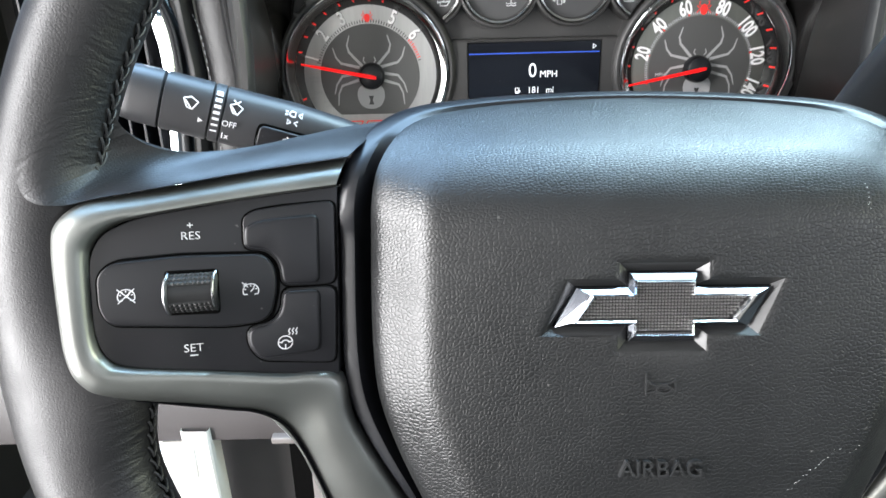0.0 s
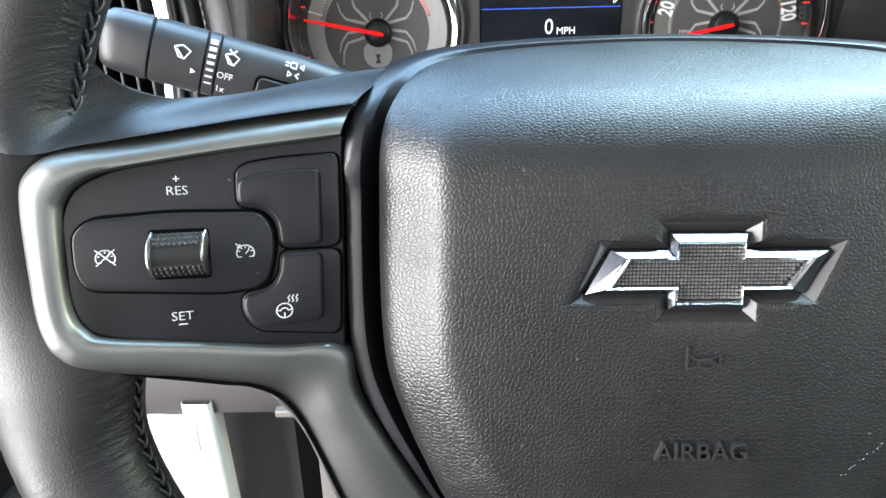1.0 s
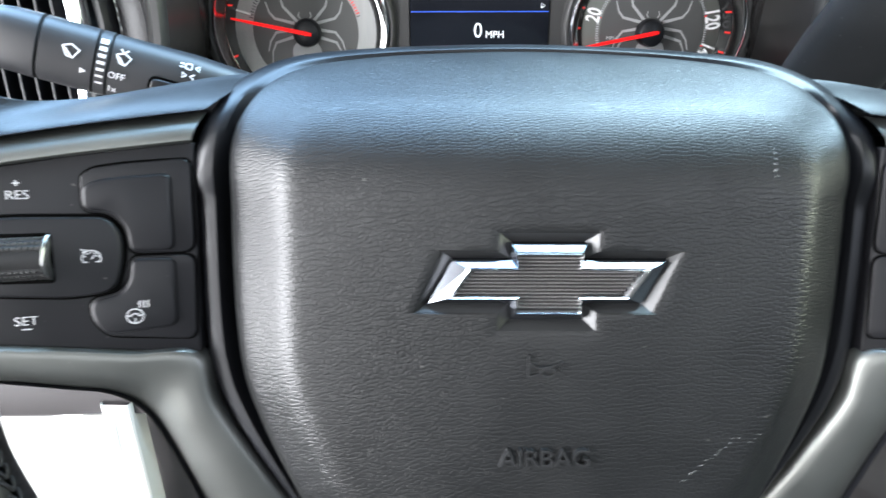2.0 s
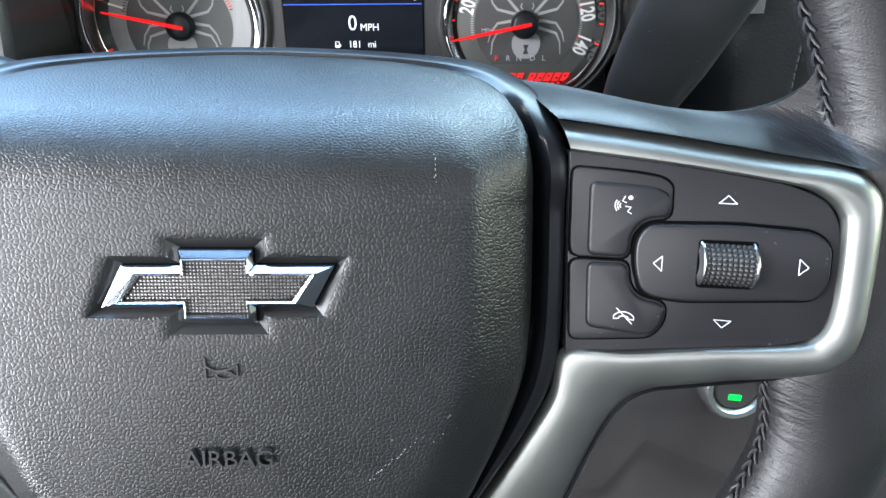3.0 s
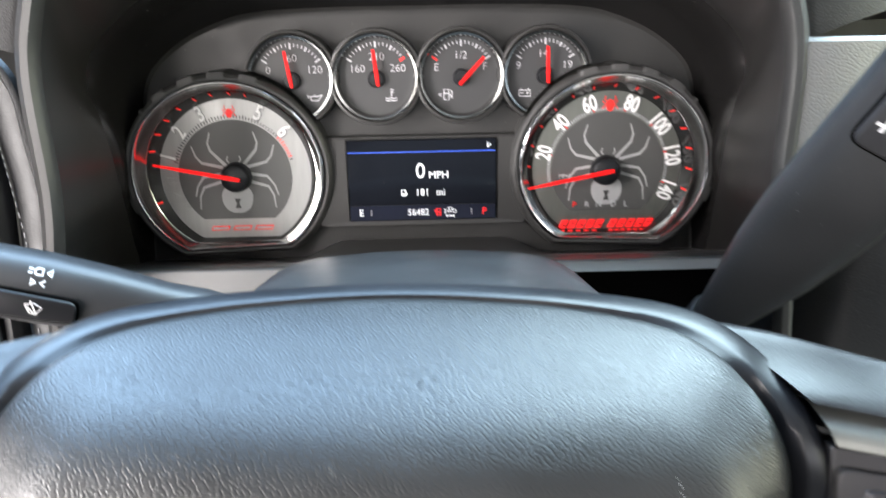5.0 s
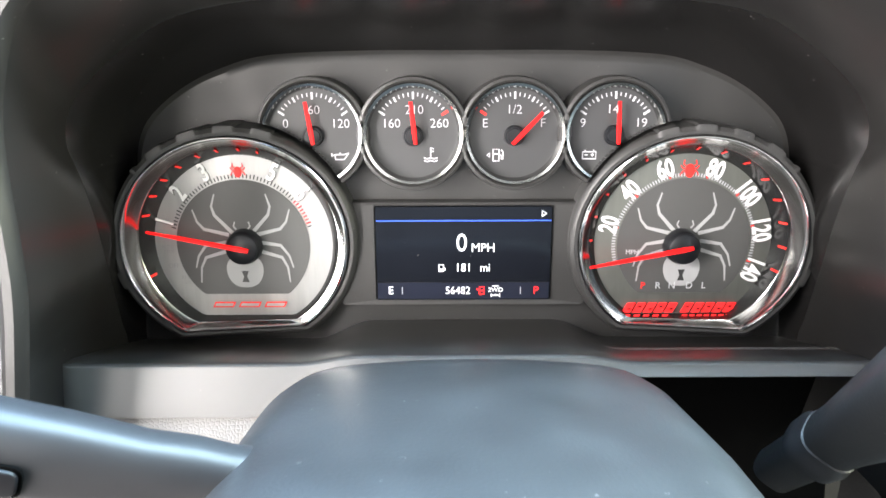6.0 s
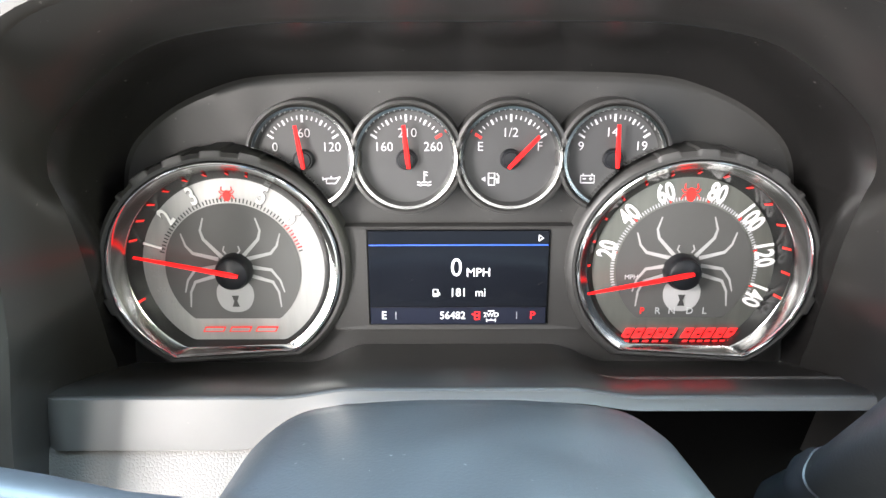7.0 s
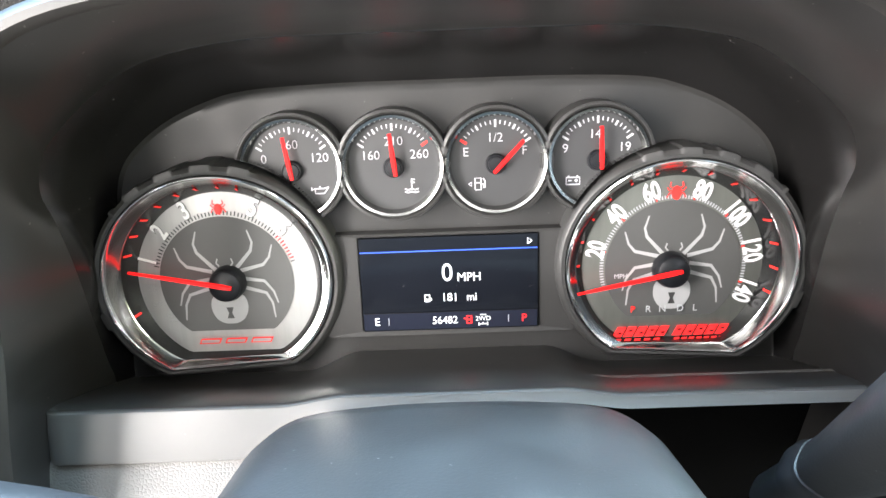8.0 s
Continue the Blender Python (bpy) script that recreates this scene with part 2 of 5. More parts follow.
def structure(name, bm, mat, label, smooth=False):
    bmesh.ops.recalc_face_normals(bm, faces=bm.faces)
    me = bpy.data.meshes.new(name)
    bm.to_mesh(me)
    bm.free()
    me.materials.append(mat)
    for p in me.polygons:
        p.use_smooth = smooth
    ob = new(name, me)
    BASE[ob] = Vector((0, 0, 0))
    return tagged(ob, label, kind="structure")


def loft(rows, close_u=False, close_v=False, caps=False):
    """A skin over rows of points."""
    bm = bmesh.new()
    grid = [[bm.verts.new(p) for p in row] for row in rows]
    nr, nc = len(grid), len(grid[0])
    for i in range(nr if close_v else nr - 1):
        for j in range(nc if close_u else nc - 1):
            a, b = grid[i], grid[(i + 1) % nr]
            bm.faces.new((a[j], a[(j + 1) % nc], b[(j + 1) % nc], b[j]))
    if caps:
        bm.faces.new(grid[0])
        bm.faces.new(grid[-1])
    return bm


def spline(knots, n, closed=False):
    """n points on a smooth curve through the knots, even in the knots' order."""
    k = [Vector(p) for p in knots]
    m = len(k)
    out = []
    for i in range(n):
        s = i / n * m if closed else i / (n - 1) * (m - 1)
        j = min(int(s), m - 1 if closed else m - 2)
        f = s - j
        if closed:
            p0, p1, p2, p3 = (k[(j + d) % m] for d in (-1, 0, 1, 2))
        else:
            p1, p2 = k[j], k[j + 1]
            p0 = k[j - 1] if j > 0 else p1 * 2 - p2
            p3 = k[j + 2] if j + 2 < m else p2 * 2 - p1
        out.append(0.5 * ((2 * p1) + (p2 - p0) * f + (2 * p0 - 5 * p1 + 4 * p2 - p3) * f * f + (3 * p1 - p0 - 3 * p2 + p3) * f ** 3))
    return out


def rounded(poly, r, n=5):
    """A polygon with its corners rounded."""
    pts = [Vector(p) for p in poly]
    out = []
    for i, p in enumerate(pts):
        a, b = pts[i - 1] - p, pts[(i + 1) % len(pts)] - p
        d = min(r[i] if isinstance(r, (list, tuple)) else r, a.length * 0.48, b.length * 0.48)
        s, e = p + a.normalized() * d, p + b.normalized() * d
        for k in range(n):
            f = k / (n - 1)
            out.append((s * (1 - f) + p * f) * (1 - f) + (p * (1 - f) + e * f) * f)
    return out


def slab(outline, place, top, bottom, bevel=0.0004, steps=3):
    """A plate with rounded upper edges over an outline; place(a, b, h) gives the world point."""
    n = len(outline)
    c = sum(outline, Vector((0, 0))) / n

    def inset(d):
        res = []
        for i in range(n):
            p, a, b = outline[i], outline[i - 1], outline[(i + 1) % n]
            t = (b - a)
            nrm = Vector((-t.y, t.x))
            if nrm.length < 1e-9:
                nrm = c - p
            nrm.normalize()
            res.append(p + nrm * d * side)
        return res
    area = sum(outline[i - 1].x * outline[i].y - outline[i].x * outline[i - 1].y for i in range(n))
    side = 1 if area > 0 else -1
    rows = [[place(p.x, p.y, bottom) for p in outline]]
    for k in range(steps + 1):
        a = k / steps * math.pi / 2
        rows.append([place(p.x, p.y, top - bevel * (1 - math.sin(a))) for p in inset(bevel * (1 - math.cos(a)))])
    bm = loft(rows, close_u=True)
    bm.verts.ensure_lookup_table()
    cap = bm.verts[-n:]
    bm.faces.new(cap)
    return bm


def add_bm(bm, other):
    me = bpy.data.meshes.new("join")
    other.to_mesh(me)
    other.free()
    bm.from_mesh(me)
    bpy.data.meshes.remove(me)
    return bm


def tube(points, radius, sides=8, closed=False, flat=1.0):
    """A round rod along points; radius may be a list."""
    pts = [Vector(p) for p in points]
    n = len(pts)
    rows, up = [], None
    for i, p in enumerate(pts):
        a, b = pts[i - 1] if (i or closed) else p, pts[(i + 1) % n] if (i + 1 < n or closed) else p
        t = (b - a).normalized()
        if up is None:
            up = t.orthogonal().normalized()
        up = (up - t * up.dot(t)).normalized()
        side = t.cross(up)
        r = radius[i] if isinstance(radius, (list, tuple)) else radius
        rows.append([p + (up * math.cos(k / sides * math.tau) + side * math.sin(k / sides * math.tau) * flat) * r for k in range(sides)])
    return loft(rows, close_u=True, close_v=closed, caps=not closed)


def box(x0, x1, y0, y1, z0, z1, bevel=0.0):
    bm = bmesh.new()
    bmesh.ops.create_cube(bm, size=1)
    for v in bm.verts:
        v.co = Vector(((x0 + x1) / 2 + v.co.x * (x1 - x0), (y0 + y1) / 2 + v.co.y * (y1 - y0), (z0 + z1) / 2 + v.co.z * (z1 - z0)))
    if bevel:
        bmesh.ops.bevel(bm, geom=bm.edges, offset=bevel, segments=3, affect="EDGES", profile=0.5)
    return bm


def letters(body, size, place, a, b, turn=0.0, lift=0.0002, thick=0.0003, squash=1.0, shear=0.0, bold=0.0):
    """Letters in the built-in font, centred at (a, b) of a surface; place(a, b, h) gives the world point."""
    cu = bpy.data.curves.new("text", "FONT")
    cu.body, cu.size, cu.align_x, cu.align_y = body, size, "CENTER", "CENTER"
    cu.resolution_u, cu.shear, cu.extrude, cu.offset = 3, shear, thick / 2, bold
    ob = bpy.data.objects.new("text", cu)
    scene.collection.objects.link(ob)
    bpy.context.view_layer.update()
    me = bpy.data.meshes.new_from_object(ob.evaluated_get(bpy.context.evaluated_depsgraph_get()))
    bm = bmesh.new()
    bm.from_mesh(me)
    bpy.data.objects.remove(ob)
    bpy.data.curves.remove(cu)
    bpy.data.meshes.remove(me)
    bmesh.ops.remove_doubles(bm, verts=bm.verts, dist=1e-6)
    c, s = math.cos(turn), math.sin(turn)
    for v in bm.verts:
        x, y, z = v.co.x * squash, v.co.y, v.co.z
        v.co = place(a + x * c - y * s, b + x * s + y * c, lift + z)
    return bm


def strokes(lines, place, width, lift=0.0002, thick=0.0002):
    """Flat drawn lines on a surface, each a list of (a, b)."""
    bm = bmesh.new()
    for line in lines:
        pts = [Vector(p) for p in line]
        left, right = [], []
        for i, p in enumerate(pts):
            t = (pts[min(i + 1, len(pts) - 1)] - pts[max(i - 1, 0)]).normalized()
            nrm = Vector((-t.y, t.x)) * width / 2
            left.append(p + nrm)
            right.append(p - nrm)
        ring = left + right[::-1]
        top = [bm.verts.new(place(q.x, q.y, lift + thick)) for q in ring]
        low = [bm.verts.new(place(q.x, q.y, lift)) for q in ring]
        n, m = len(pts), len(ring)
        for i in range(n - 1):
            bm.faces.new((top[i], top[i + 1], top[m - 2 - i], top[m - 1 - i]))
        for i in range(m):
            bm.faces.new((low[i], low[(i + 1) % m], top[(i + 1) % m], top[i]))
    return bm


def arc(cx, cy, r, a0, a1, n=10, ry=None):
    ry = r if ry is None else ry
    return [(cx + r * math.cos(radians(a0 + (a1 - a0) * i / n)), cy + ry * math.sin(radians(a0 + (a1 - a0) * i / n))) for i in range(n + 1)]


def fill(poly, place, lift=0.0002, thick=0.0002):
    bm = bmesh.new()
    top = [bm.verts.new(place(p[0], p[1], lift + thick)) for p in poly]
    low = [bm.verts.new(place(p[0], p[1], lift)) for p in poly]
    bm.faces.new(top)
    for i in range(len(poly)):
        bm.faces.new((low[i], low[(i + 1) % len(poly)], top[(i + 1) % len(poly)], top[i]))
    bmesh.ops.triangulate(bm, faces=[f for f in bm.faces if len(f.verts) > 4])
    return bm

# ---- the cab around: floor, roof, doors, openings ----
structure("ground", box(-40, 40, -40, 40, -0.1, 0.0), GROUND, "pale gravel ground outside the parked truck")
structure("floor", box(-0.75, 1.30, -2.00, 0.55, 0.55, 0.60), CARPET, "dark carpeted cab floor")
structure("ceiling", box(-0.75, 1.30, -1.95, -0.44, 1.80, 1.86), CLOTH, "pale grey cloth roof lining")
structure("wall_driver_pillar", box(-0.75, -0.68, -1.19, -0.87, 0.60, 1.80), TRIM, "charcoal pillar between the open doorways")
structure("wall_driver_front", box(-0.75, -0.68, 0.02, 0.55, 0.60, 1.30), TRIM, "charcoal side lining in front of the open driver doorway")
structure("wall_passenger_door", box(1.24, 1.30, -1.90, 0.55, 0.60, 1.08), TRIM, "charcoal passenger door lining below the window")
structure("wall_rear", box(-0.75, 1.30, -2.00, -1.90, 0.60, 1.24), TRIM, "charcoal rear cab wall below the window")
structure("wall_rear_header", box(-0.75, 1.30, -2.00, -1.90, 1.64, 1.80), TRIM, "charcoal header above the rear window")
structure("wall_front", box(-0.68, 1.24, 0.50, 0.55, 0.60, 1.30), TRIM, "dark bulkhead in front of the dashboard")


# ---- steering wheel ----
HUB = Vector((-0.0048, -0.3258, 1.1641))
WHEEL_U = Vector((0.99992, -0.00256, -0.01255))
WHEEL_V = Vector((0.01281, 0.19984, 0.97974))
WHEEL_N = Vector((0.0, -0.97982, 0.19986))


def wheel(u, v, w=0.0):
    return HUB + WHEEL_U * u + WHEEL_V * v + WHEEL_N * w


def mirrored(half):
    """A closed outline from its right half, which runs from bottom to top."""
    return half + [(-u, v) for u, v in half[-2:0:-1]]


PAD_HALF = [(0, -0.100), (0.030, -0.0985), (0.052, -0.090), (0.0652, -0.0727), (0.0705, -0.0625), (0.0775, -0.0465), (0.0822, -0.0314), (0.0838, -0.0145),
            (0.0838, 0.0097), (0.0827, 0.0327), (0.0790, 0.0445), (0.0725, 0.0522), (0.0620, 0.0563), (0.0430, 0.0592), (0.0200, 0.0608), (0, 0.0613)]
PAD_LINE = spline(mirrored(PAD_HALF), 360, closed=True)
PAD_ANGLE = [math.atan2(p.y, p.x) for p in PAD_LINE]


def pad_reach(angle):
    """Distance from the emblem's middle to the pad's edge in a direction."""
    best = None
    for i, p in enumerate(PAD_LINE):
        q = PAD_LINE[(i + 1) % len(PAD_LINE)]
        d = Vector((math.cos(angle), math.sin(angle)))
        e = q - p
        den = d.x * e.y - d.y * e.x
        if abs(den) < 1e-12:
            continue
        t = (p.x * e.y - p.y * e.x) / den
        s = (p.x * d.y - p.y * d.x) / den
        if t > 0 and -1e-6 <= s <= 1 + 1e-6:
            best = t if best is None else max(best, t)
    return best


def pad_top(v):
    t = max(0.0, (v - 0.020) / 0.0437)
    return 0.052 * t ** 2.5


def pad_height(u, v, edge=None):
    if edge is None:
        edge = pad_reach(math.atan2(v, u)) - math.hypot(u, v) if (u or v) else 0.06
    t = min(max(0.0, (v - 0.020) / 0.0437), 1)
    e = 0.07 * math.log(1 + math.exp((1 - edge / 0.0175) / 0.07))
    lip = max(0.0, 1 - edge / 0.0035) ** 2
    return -pad_top(v) - (0.0120 * e + 0.0022 * lip) * (1 - 0.75 * t) - 0.0016 * (u / 0.08) ** 2


def pad_at(u, v, h=0.0):
    return wheel(u, v, pad_height(u, v) + h)


def bow(a, b, c, d):
    """Twelve corners of a slanted cross: arm length, arm half height, block half width, block half height."""
    lean = a * 0.105 + 0.0
    top = [(-a + lean * 0 , -b), (-a * 0.80, b), (-c, b), (-c, d), (c, d), (c, b)]
    return top + [(-x, -y) for x, y in top]


def dense(poly, n):
    out = []
    for i, p in enumerate(poly):
        q = Vector(poly[(i + 1) % len(poly)])
        p = Vector(p)
        out += [p + (q - p) * k / n for k in range(n)]
    return out


steering_wheel = thing("steering_wheel", HUB, "black leather-wrapped steering wheel with satin silver spoke trim", "steering wheel")

recess = dense(bow(0.0340, 0.0080, 0.0126, 0.0128), 14)
rows = []
for f in (0, 0.02, 0.06, 0.12, 0.2, 0.3, 0.4, 0.48, 0.54, 0.58, 0.61, 0.64, 0.67, 0.70, 0.73, 0.76, 0.79, 0.82, 0.86, 0.90, 0.93, 0.955, 0.975, 0.988, 1.0):
    row = []
    for p in recess:
        a = math.atan2(p.y, p.x)
        r = pad_reach(a)
        q = p * (1 - f) + Vector((math.cos(a), math.sin(a))) * r * f
        row.append(wheel(q.x, q.y, pad_height(q.x, q.y, (r - q.length) if f < 1 else 0.0) - (0.0 if f else 0.0004)))
    rows.append(row)
last = [(math.atan2(p.y, p.x)) for p in recess]
for drop, pull in ((0.004, 0.999), (0.014, 0.985)):
    row = []
    for a in last:
        r = pad_reach(a)
        q = Vector((math.cos(a), math.sin(a))) * r * pull
        row.append(wheel(q.x, q.y, pad_height(q.x, q.y, 0.0) - drop))
    rows.append(row)
airbag_cover = part("airbag_cover", loft(rows, close_u=True), PAD, steering_wheel, "black grained airbag cover with a rounded top edge")
skin = airbag_cover.data.attributes.new("skin", "FLOAT_VECTOR", "POINT")
for v, item in zip(airbag_cover.data.vertices, skin.data):
    side_w = v.co.dot(WHEEL_N)
    item.vector = (v.co.dot(WHEEL_U), v.co.dot(WHEEL_V) - side_w * min(1.0, max(0.0, v.co.dot(WHEEL_V) / 0.03)), 0.0)

# bow-shaped badge sunk into the cover
R, C, G = bow(0.0340, 0.0080, 0.0126, 0.0128), bow(0.0309, 0.0058, 0.0096, 0.0101), bow(0.0241, 0.0033, 0.0078, 0.0072)
mid1 = [(c[0] * 0.93 + g_[0] * 0.07, c[1] * 0.93 + g_[1] * 0.07) for c, g_ in zip(C, G)]
mid2 = [(c[0] * 0.22 + g_[0] * 0.78, c[1] * 0.22 + g_[1] * 0.78) for c, g_ in zip(C, G)]
part("badge_recess", loft([[pad_at(*p, -0.0003) for p in R], [wheel(*p, -0.0030) for p in C], [wheel(p[0] * 0.2, p[1] * 0.2, -0.0031) for p in C]], close_u=True), SMOOTH_PAD, airbag_cover, "smooth sloped recess walls", smooth=False)
part("badge_frame", loft([[wheel(*p, -0.0030) for p in C], [wheel(*p, -0.0010) for p in mid1], [wheel(*p, 0.0010) for p in mid2], [wheel(*p, 0.0008) for p in [(m[0] * 0.6 + g_[0] * 0.4, m[1] * 0.6 + g_[1] * 0.4) for m, g_ in zip(mid2, G)]],
                          [wheel(*p, -0.0008) for p in G]], close_u=True), BADGE_CHROME, airbag_cover, "smoked chrome bow-shaped badge frame", smooth=False)
bm = loft([[wheel(p[0] + (c[0] - p[0]) * f, p[1] + (c[1] - p[1]) * f, h) for p, c in zip(G, C)] for f, h in ((0.30, 0.0006), (0.25, 0.0014), (0.18, 0.0017), (0.08, 0.0014), (0.0, 0.0004), (-0.01, -0.0008))], close_u=True)
part("badge_rim", bm, CHROME, airbag_cover, "bright chrome rim round the insert", smooth=False)
bm = bmesh.new()
bm.faces.new([bm.verts.new(wheel(p[0] * 1.02, p[1] * 1.02, -0.0007)) for p in G])
part("badge_insert", bm, MESH_DARK, airbag_cover, "dark badge insert plate", smooth=False)
bm = bmesh.new()
step = 0.00092
for i in range(-27, 28):
    for j in range(-8, 9):
        x, y = i * step, j * step
        inside = (abs(x) < 0.0074 and abs(y) < 0.0068) or (abs(y) < 0.0030 and abs(x - y * 0.75) < 0.0212)
        if inside:
            h = step * 0.40
            base = [bm.verts.new(wheel(x + a * h, y + b * h, -0.0007)) for a, b in ((-1, -1), (1, -1), (1, 1), (-1, 1))]
            top = [bm.verts.new(wheel(x + a * h * 0.45, y + b * h * 0.45, -0.0001)) for a, b in ((-1, -1), (1, -1), (1, 1), (-1, 1))]
            bm.faces.new(top)
            for k in range(4):
                bm.faces.new((base[k], base[(k + 1) % 4], top[(k + 1) % 4], top[k]))
STUD = material("smoked_chrome_studs", (0.36, 0.35, 0.345), 0.32, metal=0.95, vary=0.05)
part("badge_studs", bm, STUD, airbag_cover, "rows of small smoked chrome studs", smooth=False, kind="stuff")
part("airbag_lettering", letters("AIRBAG", 0.0070, pad_at, 0.0006, -0.0478, lift=0.0008, thick=0.0018, squash=1.0), SMOOTH_PAD, airbag_cover, "raised black word")
part("horn_symbol", strokes([[(-0.0043, -0.0190), (-0.0043, -0.0256)], [(-0.0041, -0.0214), (-0.0018, -0.0227), (0.0018, -0.0222), (0.0041, -0.0211)], [(-0.0041, -0.0250), (-0.0016, -0.0243)],
                             [(0.0041, -0.0209), (0.0041, -0.0242)], [(0.0038, -0.0240), (0.0026, -0.0236)], arc(0.0007, -0.0238, 0.0021, 0, 350, 18, 0.0011)], pad_at, 0.00050, 0.00005, 0.0007), SMOOTH_PAD, airbag_cover, "raised horn outline")

# scuffs in the cover's skin
random.seed(5)
for a, b, n in (((0.0377, -0.0559), (0.0532, -0.0420), 16), ((0.0560, 0.0347), (0.0564, 0.0264), 7), ((0.0560, -0.0440), (0.0590, -0.0415), 3)):
    dashes = []
    for k in range(n):
        f = (k + random.random() * 0.5) / n
        x, y = a[0] + (b[0] - a[0]) * f + random.uniform(-0.0004, 0.0004), a[1] + (b[1] - a[1]) * f + random.uniform(-0.0004, 0.0004)
        d = random.uniform(0.2, 0.5) / n
        dashes.append([(x, y), (x + (b[0] - a[0]) * d, y + (b[1] - a[1]) * d)])
    part("scuff", strokes(dashes, pad_at, 0.00014, 0.00004, 0.00004), EMBLEM_INK, airbag_cover, "fine pale scuff marks", kind="stuff")

# black ring round the cover
RING_HALF = [(0, -0.112), (0.034, -0.110), (0.056, -0.0955), (0.0688, -0.0762), (0.0752, -0.0665), (0.0850, -0.0510), (0.0920, -0.0360), (0.0946, -0.0200),
             (0.0946, 0.0097), (0.0938, 0.0290), (0.0905, 0.0425), (0.0830, 0.0532), (0.0700, 0.0592), (0.0470, 0.0622), (0.0220, 0.0637), (0, 0.0642)]
inner, outer = spline(mirrored(PAD_HALF), 240, closed=True), spline(mirrored(RING_HALF), 240, closed=True)


def ring_w(p):
    return pad_height(p.x, p.y, 0.0) - 0.004


rows = []
for f, d in ((0.0, -0.018), (0.22, -0.014), (0.36, -0.006), (0.50, -0.0035), (0.72, -0.0035), (0.90, -0.0045), (1.0, -0.0070), (1.02, -0.016)):
    rows.append([wheel(*(p * (1 - f) + q * f), ring_w(p) + 0.004 + d * (1 - 0.92 * min(1.0, max(0.0, (p.y - 0.020) / 0.03))) - 0.0065 * f * f * min(1.0, max(0.0, (p.y - 0.040) / 0.014))) for p, q in zip(inner, outer)])
part("cover_ring", loft(rows, close_u=True), RING, steering_wheel, "smooth satin black ring round the airbag cover")
# Black strip under the cover's edge, painted as the shade in the gap.
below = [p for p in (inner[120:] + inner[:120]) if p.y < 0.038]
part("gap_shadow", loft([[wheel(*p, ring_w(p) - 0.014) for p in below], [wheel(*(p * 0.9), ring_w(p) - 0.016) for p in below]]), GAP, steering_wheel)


def spoke(a, b, h=0.0):
    return wheel(a, b, -0.0105 + 0.338 * (abs(a) - 0.115) + h)


TRIM_OUT = [(0.0912, 0.0425), (0.121, 0.0383), (0.147, 0.0338), (0.160, 0.0312), (0.1665, 0.0262), (0.1683, 0.0190), (0.1681, 0.0003), (0.1672, -0.0125), (0.1640, -0.0203), (0.1558, -0.0256),
            (0.1295, -0.0326), (0.1198, -0.0352), (0.1122, -0.0408), (0.1058, -0.0530), (0.0970, -0.077), (0.0895, -0.097)]
TRIM_IN = [(0.0938, 0.0340), (0.121, 0.0308), (0.147, 0.0267), (0.1540, 0.0240), (0.1578, 0.0198), (0.1588, 0.0150), (0.1590, 0.0003), (0.1583, -0.0085), (0.1560, -0.0130), (0.1510, -0.0158),
           (0.128, -0.0195), (0.112, -0.0222), (0.0949, -0.0246), (0.0912, -0.0400), (0.0816, -0.0588), (0.0695, -0.080)]
SPOKE_TOP = [(0.0800, 0.0545), (0.0935, 0.0526), (0.1067, 0.0496), (0.1190, 0.0468), (0.1290, 0.0452), (0.1375, 0.0447), (0.1440, 0.0454), (0.1490, 0.0472), (0.1525, 0.0502), (0.1550, 0.0545), (0.1562, 0.0610), (0.1560, 0.0690)]
SPOKE_LOW = [(0.0905, 0.0428), (0.1040, 0.0409), (0.1190, 0.0387), (0.1310, 0.0367), (0.1410, 0.0350), (0.1490, 0.0337), (0.1560, 0.0325), (0.1650, 0.0308), (0.1730, 0.0330), (0.1752, 0.0400), (0.1735, 0.0470), (0.1695, 0.0590), (0.1645, 0.0715)]


def thumb_roller(sgn, cu, cv, parent, smooth_band):
    """A ridged roller between two bright end caps."""
    half, r, rise = 0.0056, 0.0078, 0.0046
    rows, n, m = [], 72, 36
    for i in range(n + 1):
        a = radians(-64 + 128 * i / n)
        row = []
        for k in range(m + 1):
            bump = 0.00055 * math.sin(math.pi * k / 4) ** 2 * math.sin(math.pi * i / 6) ** 2
            if smooth_band and abs(a) < 0.36:
                bump = -0.0002
            row.append(spoke(sgn * (cu + (-1 + 2 * k / m) * half), cv + (r + bump) * math.sin(a) * 0.90, (r + bump) * math.cos(a) - r + rise))
        rows.append(row)
    part("thumb_roller", loft(rows), RUBBER, parent, "ribbed black roller")
    for s in (-1, 1):
        rows = []
        for i in range(21):
            a = radians(-64 + 128 * i / 20)
            rows.append([spoke(sgn * (cu + s * (half + d)), cv + (r + e) * math.sin(a) * 0.90, (r + e) * math.cos(a) - r + rise) for d, e in ((-0.0001, 0.0), (0.0001, 0.0005), (0.0005, 0.0006), (0.0009, 0.0003), (0.0012, -0.0016))])
        part("roller_cap", loft(rows), ROLLER_CHROME, parent, "chrome roller edge")


def mirrored_poly(poly, sgn):
    pts = [Vector((sgn * p[0], p[1])) for p in poly]
    return pts if sgn > 0 else pts[::-1]


